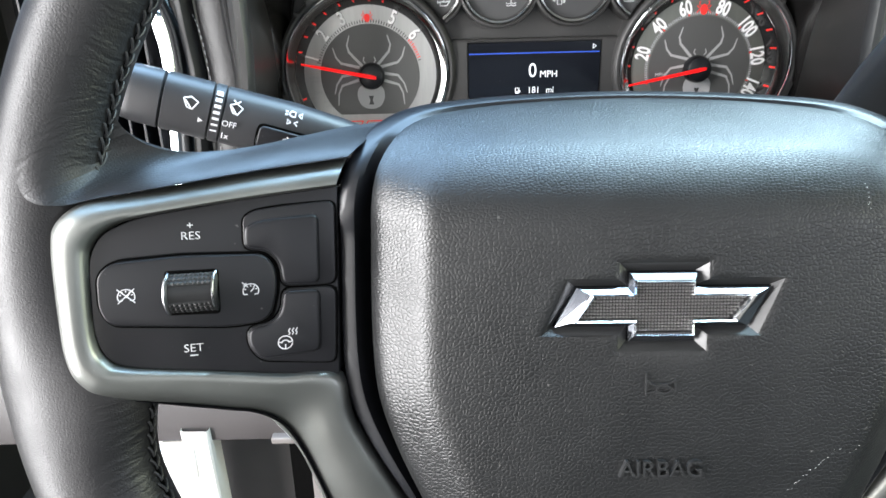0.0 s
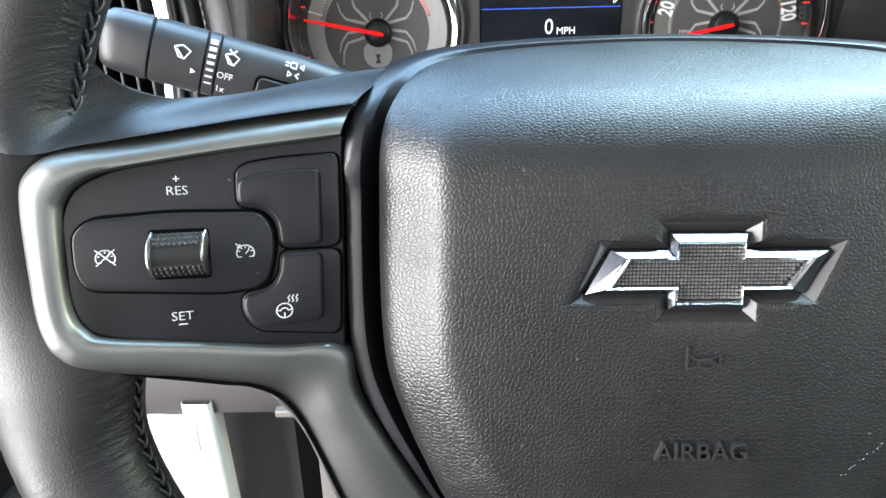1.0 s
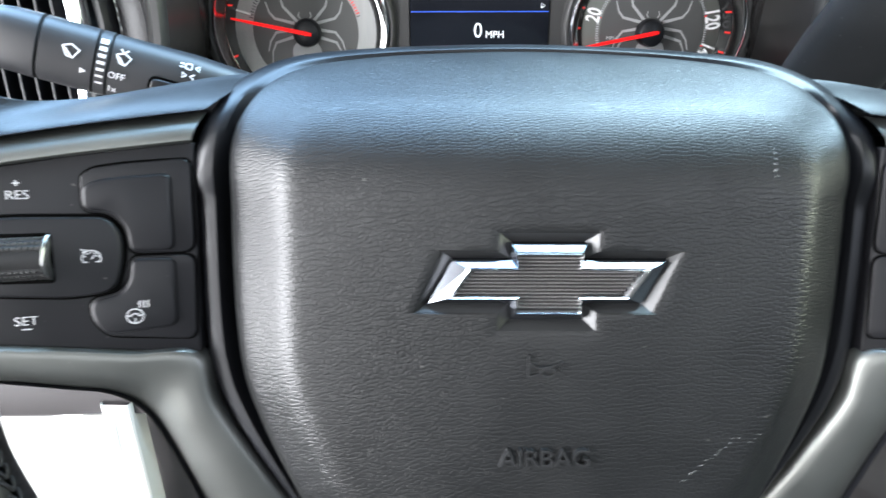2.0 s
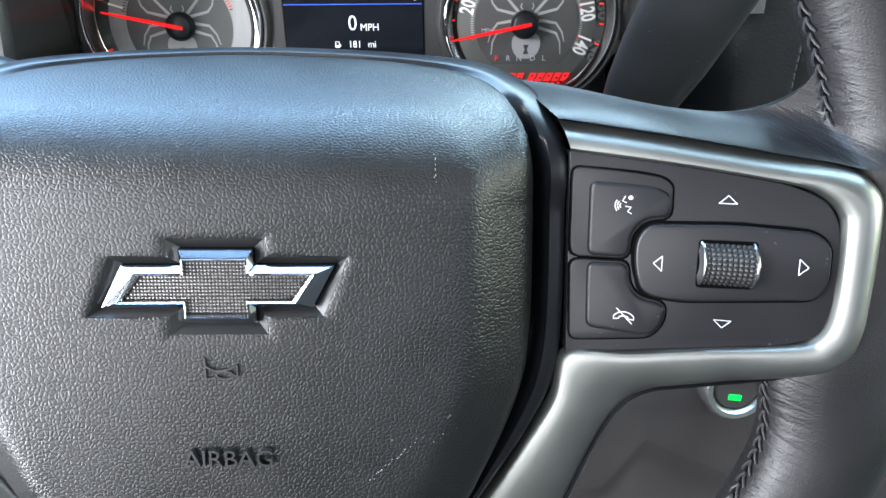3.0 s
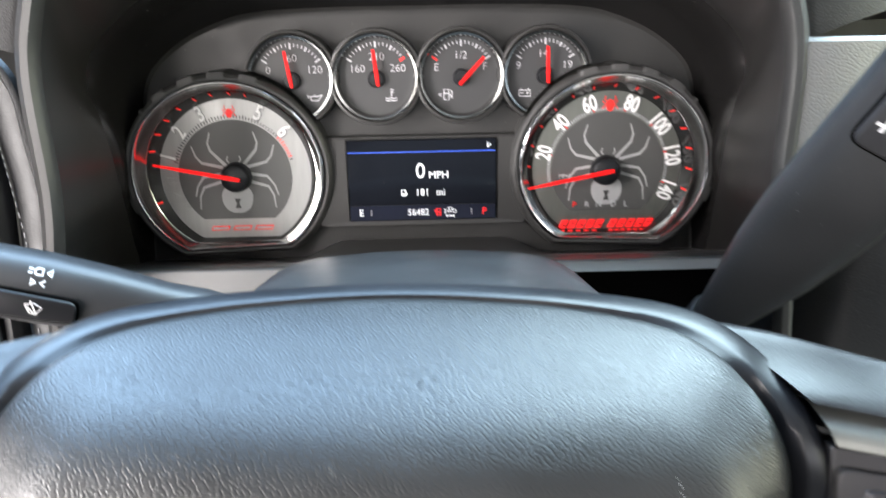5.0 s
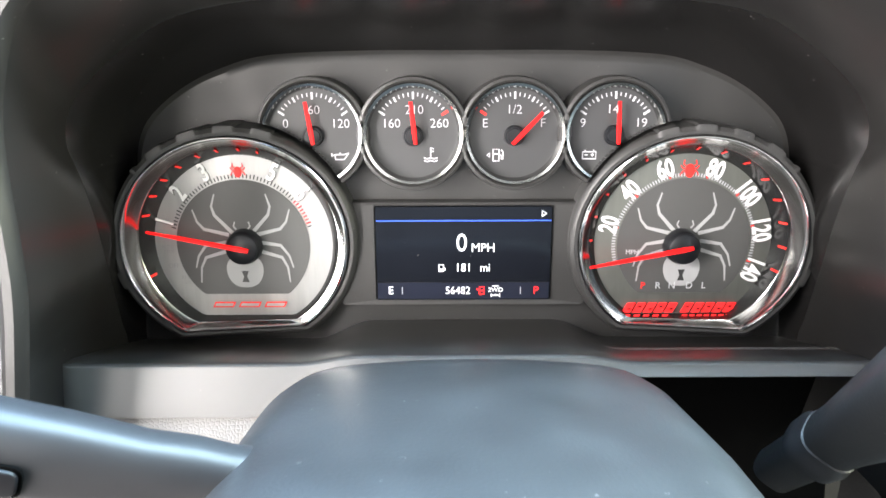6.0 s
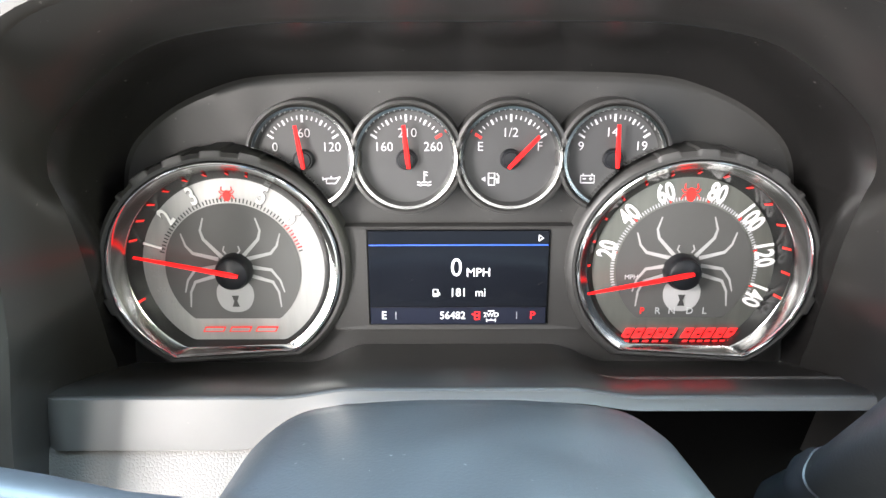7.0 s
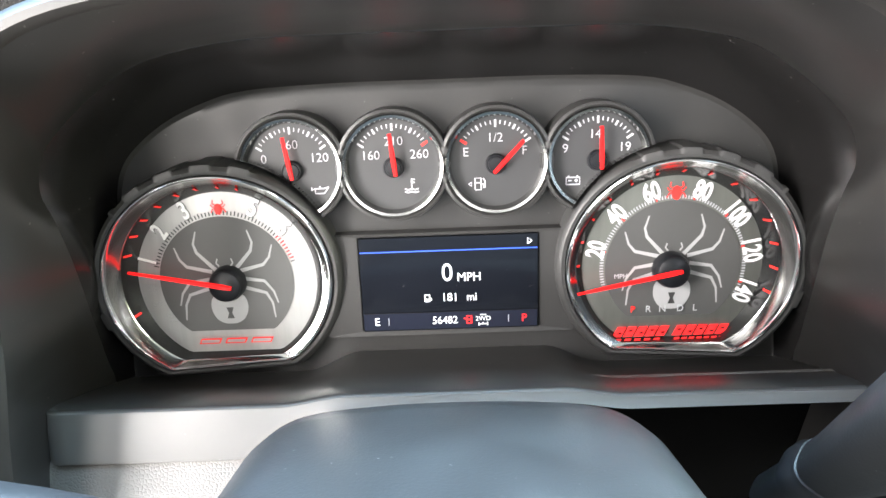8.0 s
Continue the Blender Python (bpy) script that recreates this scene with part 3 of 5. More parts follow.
PANEL = [(0.0936, 0.0342), (0.121, 0.0309), (0.147, 0.0268), (0.1560, 0.0226), (0.1590, 0.0150), (0.1590, -0.0060), (0.1562, -0.0135), (0.150, -0.0160), (0.130, -0.0192), (0.0948, -0.0248)]
ROCKER = [(0.1113, 0.0040), (0.1116, 0.0110), (0.1145, 0.0150), (0.1354, 0.0158), (0.1530, 0.0149), (0.1566, 0.0115), (0.1567, 0.0020), (0.1545, -0.0028), (0.1237, -0.0060), (0.1135, -0.0050)]
BTN_UP = [(0.0945, 0.0300), (0.1100, 0.0287), (0.1172, 0.0276), (0.1198, 0.0258), (0.1200, 0.0163), (0.1140, 0.0158), (0.1106, 0.0115), (0.1104, 0.0048), (0.0948, 0.0045)]
BTN_LO = [(0.0948, 0.0038), (0.1104, 0.0041), (0.1106, -0.0020), (0.1132, -0.0056), (0.1202, -0.0069), (0.1202, -0.0125), (0.1170, -0.0174), (0.0955, -0.0204)]
PLATEAU_UP = [(0.0992, 0.0050), (0.0990, 0.0262), (0.1100, 0.0255), (0.1162, 0.0248), (0.1194, 0.0232), (0.1196, 0.0168), (0.1136, 0.0164), (0.1101, 0.0120), (0.1099, 0.0053)]
PLATEAU_LO = [(0.0996, -0.0160), (0.0992, 0.0034), (0.1099, 0.0036), (0.1101, -0.0022), (0.1128, -0.0060), (0.1197, -0.0073), (0.1197, -0.0122), (0.1166, -0.0170)]


def grown(poly, d):
    c = sum((Vector(p) for p in poly), Vector((0, 0))) / len(poly)
    out = []
    for i, p in enumerate(poly):
        a, b = Vector(poly[i - 1]), Vector(poly[(i + 1) % len(poly)])
        t = (b - a).normalized()
        nrm = Vector((-t.y, t.x))
        if nrm.dot(Vector(p) - c) < 0:
            nrm = -nrm
        out.append(tuple(Vector(p) + nrm * d))
    return out


def plate(name, poly, sgn, parent, mat, top, bottom, r=0.002, bevel=0.0005, label=""):
    line = rounded([tuple(p) for p in mirrored_poly(poly, sgn)], r, 5)
    return part(name, slab(line, spoke, top, bottom, bevel), mat, parent, label)


def triangle(cx, cy, turn):
    """Three sides of a flat arrow head."""
    c, s = math.cos(radians(turn)), math.sin(radians(turn))
    pts = [(cx + x * c - y * s, cy + x * s + y * c) for x, y in ((0.0, 0.0011), (-0.0021, -0.0010), (0.0021, -0.0010))]
    return [pts[0], pts[1]], [pts[1], pts[2]], [pts[2], pts[0]]


def rim_w(r):
    return -0.0100 + 0.0155 * math.sqrt(max(0.0, 1 - ((r - 0.1800) / 0.0150) ** 2))


def web_w(e, f, k):
    """Front of the leather web, f from the frame to its upper edge, melting into the rim where k nears 1."""
    r = e.length
    web = -0.0117 + 0.338 * (abs(e.x) - 0.115) - 0.0200 * f ** 1.15 + 0.0010 * math.sin(math.pi * f) - 0.012 * k * f
    web -= 0.020 * max(0.0, (e.y - 0.044) / 0.024) ** 1.5
    rim = rim_w(r) + 0.0002 if r > 0.1652 else -0.0098 - 0.6 * (0.1652 - r)
    soft = 0.009
    h = max(soft - abs(web - rim), 0.0) / soft
    both = max(web, rim) + h * h * soft * 0.25
    x = min(1.0, max(0.0, (r - 0.1690) / 0.0100))
    return both + (rim - both) * x * x * (3 - 2 * x)


def spoke_side(sgn):
    out, inn = spline(TRIM_OUT, 120), spline(TRIM_IN, 120)
    rows = []
    for f, h in ((-0.02, -0.011), (0.0, -0.0064), (0.06, -0.0050), (0.16, -0.0034), (0.28, -0.0018), (0.40, -0.0005), (0.52, 0.0005), (0.64, 0.0011), (0.78, 0.0015), (0.90, 0.0015), (0.96, 0.0010), (1.0, -0.0006), (1.01, -0.004)):
        rows.append([spoke(sgn * (a.x * (1 - f) + b.x * f), a.y * (1 - f) + b.y * f, h + 0.0036 * min(1.0, max(0.0, (a.x - 0.140) / 0.022)) * (1 - max(f, 0.0))) for a, b in zip(out, inn)])
    flank = []
    for f, h in ((0.22, -0.0150), (0.20, -0.0128), (0.14, -0.0100), (0.06, -0.0078)):
        flank.append([])
        for a, b in zip(out, inn):
            k = min(1.0, max(0.0, (-a.y - 0.012) / 0.016)) * min(1.0, max(0.0, (a.x - 0.088) / 0.010))
            g, hh = -f * k, h * k + -0.0085 * (1 - k)
            flank[-1].append(spoke(sgn * (a.x * (1 - g) + b.x * g), a.y * (1 - g) + b.y * g, hh))
    rows = flank + rows[1:]
    part("spoke_trim", loft(rows), SATIN, steering_wheel, "satin silver spoke frame")
    top, low = spline(SPOKE_TOP, 90), spline(SPOKE_LOW, 90)
    rows = []
    ends = []
    for i, (a, b) in enumerate(zip(low, top)):
        k = min(1.0, max(0.0, (i - 42) / 36))
        k = k * k * (3 - 2 * k)
        ends.append((Vector((sgn * a.x, a.y)), Vector((sgn * b.x, b.y)), k))
    for f in (-0.04, 0.0, 0.03, 0.07, 0.13, 0.2, 0.27, 0.34, 0.41, 0.48, 0.55, 0.62, 0.69, 0.76, 0.82, 0.88, 0.93, 0.97, 1.0):
        row = []
        for p, q, k in ends:
            e = p.lerp(q, max(f, 0.0))
            row.append(wheel(e.x, e.y, web_w(e, max(f, 0.0), k) - (0.006 if f < 0 else 0.0)))
        rows.append(row)
    for d, k, g in ((0.005, 0.0, 0.030), (0.010, 0.006, 0.075)):
        rows.append([wheel(q.x * (1 + g * s), q.y * (1 + g * s) - k * (1 - s), web_w(q, 1.0, s) - d) for p, q, s in ends])
    leather = part("spoke_leather", loft(rows), LEATHER, steering_wheel, "creased black leather over the spoke")
    run = [0.0]
    for (p0, q0, s0), (p1, q1, s1) in zip(ends, ends[1:]):
        run.append(run[-1] + ((p0 + q0) / 2 - (p1 + q1) / 2).length)
    wrap = leather.data.attributes.new("wrap", "FLOAT_VECTOR", "POINT")
    for k, v in enumerate(wrap.data):
        i, j = divmod(k, len(ends))
        v.vector = (run[j], i * 0.0009, 0.05 + 0.75 * max(0.0, 1 - abs(j - 64) / 24))
    # back of the lower spoke arm
    rows = []
    for f, h in ((0.0, -0.004), (0.02, -0.016), (0.5, -0.022), (1.0, -0.016)):
        rows.append([spoke(sgn * (a.x * (1 - f) + b.x * f), a.y * (1 - f) + b.y * f, h) for a, b in zip(out, inn)])
    part("spoke_back", loft(rows), RING, steering_wheel, "black underside of the spoke frame")
    panel = plate("switch_panel", PANEL, sgn, steering_wheel, SWITCH, -0.0004, -0.010, [0.001, 0.006, 0.006, 0.006, 0.004, 0.004, 0.005, 0.004, 0.004, 0.001], 0.0004, "matt black switch panel")
    # Black plates instead of cut grooves; their shade is put into the colour.
    plate("button_gap", grown(BTN_UP, 0.0006), sgn, panel, GAP, -0.00025, -0.002, 0.003, 0.0001)
    plate("button_gap", grown(BTN_LO, 0.0006), sgn, panel, GAP, -0.00025, -0.002, 0.003, 0.0001)
    plate("button", BTN_UP, sgn, panel, SWITCH, 0.0003, -0.002, 0.003, 0.0004, "matt black push button")
    plate("button", BTN_LO, sgn, panel, SWITCH, 0.0003, -0.002, 0.003, 0.0004, "matt black push button")
    plate("button_face", PLATEAU_UP, sgn, panel, SWITCH, 0.0012, -0.0006, 0.0026, 0.0011, "raised button face")
    plate("button_face", PLATEAU_LO, sgn, panel, SWITCH, 0.0012, -0.0006, 0.0026, 0.0011, "raised button face")
    plate("rocker_gap", grown(ROCKER, 0.0007), sgn, panel, GAP, 0.0004, -0.002, 0.003, 0.0001)
    plate("rocker", ROCKER, sgn, panel, SWITCH, 0.0016, -0.002, 0.004, 0.0007, "raised matt black rocker")
    plate("roller_well", [(0.1264, -0.0016), (0.1402, -0.0010), (0.1402, 0.0118), (0.1264, 0.0116)], sgn, panel, GAP, 0.00175, -0.002, 0.0012, 0.0001)
    thumb_roller(sgn, 0.1333, 0.0052, panel, sgn < 0)
    if sgn > 0:
        for cx, cy, turn, h in ((0.1332, 0.0222, 0, -0.0004), (0.1343, -0.0117, 180, -0.0004), (0.1170, 0.0043, 90, 0.0016), (0.1507, 0.0058, 270, 0.0016)):
            part("arrow_mark", strokes(triangle(cx, cy, turn), lambda a, b, k, h=h: spoke(a, b, k + h), 0.00021, 0.00002, 0.0001), WHITE_INK, panel)
        up = lambda a, b, k: spoke(a, b, k + 0.0012)
        x, y = 0.1080, 0.0201
        part("voice_mark", add_bm(strokes([arc(x - 0.0002, y - 0.0004, 0.0010, 140, 220, 6), arc(x, y - 0.0004, 0.0018, 140, 220, 6), arc(x + 0.0002, y - 0.0004, 0.0026, 145, 215, 6),
                                   [(x + 0.0001, y + 0.0022), (x - 0.0006, y + 0.0008), (x + 0.0004, y + 0.0004)], [(x + 0.0002, y - 0.0006), (x + 0.0016, y - 0.0008), (x + 0.0008, y - 0.0020), (x + 0.0018, y - 0.0026)]], up, 0.00028, 0.00002, 0.0001),
                                  fill(arc(x + 0.0014, y + 0.0018, 0.0006, 0, 330, 9), up, 0.00002, 0.0001)), WHITE_INK, panel)
        x, y = 0.1094, -0.0113
        part("hang_up_mark", strokes([arc(x, y - 0.0022, 0.0032, 35, 145, 10), arc(x, y - 0.0022, 0.0020, 55, 125, 6), [(x - 0.0026, y - 0.0004), (x - 0.0026, y - 0.0012), (x - 0.0012, y - 0.0010), (x - 0.0011, y - 0.0004)],
                                      [(x + 0.0026, y - 0.0004), (x + 0.0026, y - 0.0012), (x + 0.0012, y - 0.0010), (x + 0.0011, y - 0.0004)], [(x - 0.0020, y + 0.0020), (x + 0.0022, y - 0.0024)]], up, 0.00026, 0.00002, 0.0001), WHITE_INK, panel)
    else:
        flat = lambda a, b, k: spoke(a, b, k - 0.0004)
        rk = lambda a, b, k: spoke(a, b, k + 0.0016)
        up = lambda a, b, k: spoke(a, b, k + 0.0012)
        part("resume_mark", add_bm(letters("RES", 0.0033, flat, -0.1336, 0.0211, lift=0.0001, thick=0.0002, bold=-0.00005), strokes([[(-0.1343, 0.0242), (-0.1329, 0.0242)], [(-0.1336, 0.0249), (-0.1336, 0.0235)]], flat, 0.00026, 0.0)), WHITE_INK, panel)
        part("set_mark", add_bm(letters("SET", 0.0034, flat, -0.1346, -0.0117, lift=0.0001, thick=0.0002, bold=-0.00005), strokes([[(-0.1356, -0.0138), (-0.1336, -0.0138)]], flat, 0.0003, 0.0)), WHITE_INK, panel)
        for x, y, cross in ((-0.1497, 0.0060, True), (-0.1182, 0.0052, False)):
            lines = [arc(x, y - 0.0008, 0.0021, -30, 210, 14), [(x - 0.0019, y - 0.0018), (x - 0.0009, y - 0.0018)], [(x + 0.0019, y - 0.0018), (x + 0.0009, y - 0.0018)], [(x, y - 0.0010), (x + 0.0009, y + 0.0001)]]
            lines += [[(x + 0.0013 * math.cos(radians(q)), y - 0.0008 + 0.0013 * math.sin(radians(q))), (x + 0.0018 * math.cos(radians(q)), y - 0.0008 + 0.0018 * math.sin(radians(q)))] for q in (20, 55, 90, 125, 160)]
            if cross:
                lines += [[(x - 0.0021, y + 0.0014), (x + 0.0021, y - 0.0026)], [(x - 0.0021, y - 0.0026), (x + 0.0021, y + 0.0014)]]
            else:
                lines += [[(x - 0.0022, y + 0.0018), (x - 0.0012, y + 0.0008)], [(x - 0.0012, y + 0.0016), (x - 0.0012, y + 0.0008), (x - 0.0020, y + 0.0008)]]
            part("cruise_mark", strokes(lines, rk, 0.00024, 0.00002, 0.0001), WHITE_INK, panel)
        x, y = -0.1096, -0.0122
        lines = [arc(x, y, 0.0020, 0, 352, 20), arc(x, y - 0.0004, 0.0011, 20, 160, 8), [(x - 0.0018, y + 0.0002), (x - 0.0008, y)], [(x + 0.0018, y + 0.0002), (x + 0.0008, y)], [(x, y - 0.0006), (x, y - 0.0018)]]
        for k in range(3):
            lines.append([(x + 0.0010 + k * 0.0010, y + 0.0022), (x + 0.0014 + k * 0.0010, y + 0.0028), (x + 0.0010 + k * 0.0010, y + 0.0034), (x + 0.0015 + k * 0.0010, y + 0.0042)])
        part("heated_wheel_mark", strokes(lines, up, 0.00030, 0.00002, 0.0001), WHITE_INK, panel)


spoke_side(-1)
spoke_side(1)

# rim, thicker at the spokes, with a laced inner seam
rows = []


def rim_half(a):
    """Half width of the rim, thicker below the spokes."""
    low = math.atan2(math.sin(a), abs(math.cos(a)))
    return 0.0166 - 0.0017 * math.tanh(5 * math.sin(a)) + 0.0045 * math.exp(-((low + 0.14) / 0.11) ** 2)


for i in range(260):
    a = math.tau * i / 260 - math.pi / 2
    tin, tw = rim_half(a), 0.0155
    rim_r = 0.1950 - tin
    c, s = math.cos(a), math.sin(a)
    rows.append([wheel(c * (rim_r + tin * math.cos(q)), s * (rim_r + tin * math.cos(q)), -0.0100 + tw * math.sin(q)) for q in (math.tau * k / 36 for k in range(36))])
rim = part("rim", loft(rows, close_u=True, close_v=True), LEATHER, steering_wheel, "black wrapped leather rim")
wrap = rim.data.attributes.new("wrap", "FLOAT_VECTOR", "POINT")
for k, v in enumerate(wrap.data):
    i, j = divmod(k, 36)
    q = math.tau * j / 36
    v.vector = (math.tau * i / 260 * 0.17, abs(q - math.pi) * 0.016, 0.02 + 0.95 * max(0.0, -math.cos(q)) ** 2)
bm = bmesh.new()
N_ST = 250
SEAM = math.pi - 0.12
for i in range(N_ST):
    a = math.tau * i / N_ST
    if abs(math.sin(a)) < 0.15:
        continue
    for side in (-1, 1):
        pts = []
        for f in (0, 0.35, 0.7, 1):
            q = SEAM + side * 0.115 * f
            aa = a + 0.024 * (1 - f)
            grow = 0.0006 * math.sin(f * math.pi) + 0.0002
            r = 0.1950 - rim_half(aa) + (rim_half(aa) + grow) * math.cos(q)
            pts.append(wheel(math.cos(aa) * r, math.sin(aa) * r, -0.0100 + (0.0155 + grow) * math.sin(q)))
        add_bm(bm, tube(pts, 0.00040, 6))
groove = []
for i in range(260):
    a = math.tau * i / 260
    t = rim_half(a) + 0.00012
    groove.append([wheel(math.cos(a) * (0.1950 - rim_half(a) + t * math.cos(q)), math.sin(a) * (0.1950 - rim_half(a) + t * math.cos(q)), -0.0100 + 0.01562 * math.sin(q)) for q in (SEAM - 0.05, SEAM + 0.05)])
part("seam_groove", loft(groove, close_v=True), GAP, rim, "dark seam line")
part("stitching", bm, THREAD, rim, "laced seam of dark thread", kind="stuff")

# ---- instrument cluster ----
cluster = thing("instrument_cluster", (0.0, 0.01, 1.147), "instrument cluster with two large dials, four small gauges and a display", "instrument cluster")


def face(x, z, h=0.0):
    """A point of the cluster: h towards the driver."""
    return Vector((x, -h, z))


BACK_HALF = [(0.1780, 1.098), (0.1775, 1.1465), (0.1735, 1.1750), (0.1715, 1.2000), (0.1715, 1.2250), (0.1700, 1.2450), (0.1640, 1.2610), (0.1520, 1.2730), (0.1370, 1.2825), (0.1190, 1.2895), (0.0980, 1.2945), (0.05, 1.2965), (0, 1.2965)]
MID_HALF = [(0.1850, 1.098), (0.1850, 1.1465), (0.1810, 1.1770), (0.1772, 1.2090), (0.1757, 1.2260), (0.1757, 1.2450), (0.1772, 1.2600), (0.1735, 1.2735), (0.1635, 1.2855), (0.1455, 1.3000), (0.1230, 1.3120), (0.0850, 1.3187), (0.04, 1.3197), (0, 1.3197)]
LIP_HALF = [(0.1870, 1.098), (0.1805, 1.1600), (0.1738, 1.208), (0.1735, 1.26), (0.169, 1.287), (0.158, 1.3111), (0.1335, 1.3245), (0.09, 1.332), (0.04, 1.335), (0, 1.336)]


def mid_depth(z):
    """The edge of the lining runs back towards the dials at its feet."""
    f = min(1.0, max(0.0, (z - 1.147) / 0.108))
    return -0.001 - 0.049 * f ** 0.85


def arch(half, n):
    """An arch from its right half, from the left foot over the top to the right foot."""
    return spline([(-x, z) for x, z in half] + [p for p in half[-2::-1]], n)


back = arch(BACK_HALF, 97)
bm = bmesh.new()
bm.faces.new([bm.verts.new(face(p.x, p.y, -0.007)) for p in back])
bmesh.ops.triangulate(bm, faces=bm.faces)
part("back_plate", bm, PLATE, cluster, "smooth dark grey face plate")


def clipped(cx, cz, r, zb, n=120):
    """A circle with a flat foot."""
    return [Vector((cx + r * math.cos(math.tau * i / n), max(cz + r * math.sin(math.tau * i / n), zb))) for i in range(n)]


def emblem_legs(cx, cz):
    """Eight jointed arms, each a line of (x, z) from body to tip."""
    legs = [[(-0.0052, 0.0062), (-0.0142, 0.0160), (-0.0154, 0.0206), (-0.0134, 0.0272)], [(-0.0072, 0.0052), (-0.0202, 0.0084), (-0.0236, 0.0124), (-0.0256, 0.0190)], [(-0.0085, 0.0012), (-0.0200, -0.0006), (-0.0243, -0.0064), (-0.0262, -0.0130)],
            [(-0.0080, -0.0034), (-0.0204, -0.0072), (-0.0232, -0.0128), (-0.0240, -0.0212)], [(-0.0030, 0.0082), (-0.0044, 0.0100), (-0.0036, 0.0124)]]
    return [[(cx + m * x, cz + z) for x, z in leg] for leg in legs for m in (1, -1)]


def tapered(line, w0, w1, lift, thick=0.0002):
    """A flat drawn arm that narrows to its tip and keeps its joints sharp."""
    pts = [Vector(p) for p in line]
    left, right = [], []
    for i, p in enumerate(pts):
        a, b = pts[max(i - 1, 0)], pts[min(i + 1, len(pts) - 1)]
        t = (b - a).normalized()
        w = w0 + (w1 - w0) * i / (len(pts) - 1)
        nrm = Vector((-t.y, t.x)) * w / 2
        left.append(p + nrm)
        right.append(p - nrm)
    bm = bmesh.new()
    for ring in ([left[k], left[k + 1], right[k + 1], right[k]] for k in range(len(pts) - 1)):
        top = [bm.verts.new(face(q.x, q.y, lift + thick)) for q in ring]
        low = [bm.verts.new(face(q.x, q.y, lift)) for q in ring]
        bm.faces.new(top)
        for k in range(4):
            bm.faces.new((low[k], low[(k + 1) % 4], top[(k + 1) % 4], top[k]))
    return bm


def large_gauge(cx, name, label, dial_mat, needle, numerals, left):
    cz, bz, zb, side = 1.2000, 1.2018, 1.1592, (-1 if left else 1)

    def tilt(x, z):
        """Height of the bezel, which leans up on its outer side."""
        return 0.0122 + 0.145 * side * (x - cx) + 0.085 * (z - bz)

    def ring(r, f, foot, dh=0.0, n=120):
        """A clipped circle at a share of the bezel's height."""
        return [face(p.x, p.y, tilt(p.x, p.y) * f + dh) for p in clipped(cx, bz if f > 0.3 else cz, r, foot, n)]

    rows = [[face(p.x, p.y, -0.0008) for p in clipped(cx, cz, 0.0475, zb + 0.0003)], [face(p.x, p.y, 0.0002) for p in clipped(cx, cz - 0.0006, 0.0354, 1.1722)]]
    gauge = part(name, loft(rows, close_u=True), dial_mat, cluster, label)
    bm = bmesh.new()
    bm.faces.new([bm.verts.new(face(p.x, p.y, 0.0006)) for p in clipped(cx, cz - 0.0006, 0.0355, 1.1721)])
    part("dial_centre", bm, DISC, gauge, "matt grey dial centre")
    # sloping dark wall, then the bright inner wall of the bezel
    part("gauge_well", loft([[face(p.x, p.y, -0.0012) for p in clipped(cx, cz, 0.0474, zb + 0.0004)], ring(0.0484, 0.10, zb - 0.0002), ring(0.0512, 0.52, zb - 0.0012)], close_u=True), WELL, gauge, "sloping glossy dark wall")
    part("inner_wall", loft([ring(0.0511, 0.52, zb - 0.0012), ring(0.0518, 0.56, zb - 0.0016), ring(0.0546, 0.94, zb - 0.0030)], close_u=True), WALL_CHROME, gauge, "polished inner wall of the bezel")
    prof = ((0.0545, 0.93, -0.0030, 0.0), (0.0550, 0.98, -0.0032, 0.0004), (0.0556, 1.0, -0.0036, 0.0010), (0.0562, 1.0, -0.0041, 0.0008), (0.0566, 0.98, -0.0045, 0.0), (0.0567, 0.8, -0.0046, -0.001))
    part("bezel", loft([ring(r, f, zb + dz, dh) for r, f, dz, dh in prof], close_u=True), CHROME, gauge, "thin bright chrome bezel with a flat foot")
    # dark collar with raised blocks along its upper edge
    rows = []
    for r0, f, dh, dz in ((0.0566, 1.0, -0.0030, -0.0046), (0.0572, 1.0, -0.0006, -0.0052), (0.0590, 1.0, -0.0002, -0.0066), (0.0610, 0.96, -0.0012, -0.0080), (0.0618, 0.80, -0.0020, -0.0088), (0.0622, 0.0, -0.007, -0.0092)):
        row = []
        for i in range(360):
            a = math.tau * i / 360
            deg = i if side > 0 else (180 - i) % 360
            on = (40 < deg < 118 or deg > 336 or deg < 12) and (deg % 17) < 9 and r0 > 0.0595
            r = r0 + (0.0009 if on else 0.0)
            p = Vector((cx + r * math.cos(a), max(bz + r * math.sin(a), zb + dz)))
            row.append(face(p.x, p.y, tilt(p.x, p.y) * f + dh + (0.0008 if on and f > 0.5 else 0.0)))
        rows.append(row)
    part("collar", loft(rows, close_u=True), COLLAR, gauge, "dark grey collar with raised blocks on its edge")
    # scale
    at = lambda r, q, dz=0.0: (cx + r * math.cos(radians(q)), cz + dz + r * math.sin(radians(q)))
    lines, red = [], []
    for i in range(52 if left else 97):
        q = 165 - i * 2.92 if left else 196 - i * 2.32
        seg = [at(0.0362 if left else 0.0364, q, -0.0006), at(0.0383 + (0.0004 if left and i % 5 == 0 else 0.0), q, -0.0006)]
        (red if (18 < q < 41 if left else i % 13 == 0) else lines).append(seg)
    part("scale", strokes(lines, face, 0.0006, 0.0004), TICK if left else PALE_INK, gauge, kind="stuff")
    part("red_scale", strokes(red, face, 0.0007, 0.0004), RED_INK, gauge, kind="stuff")
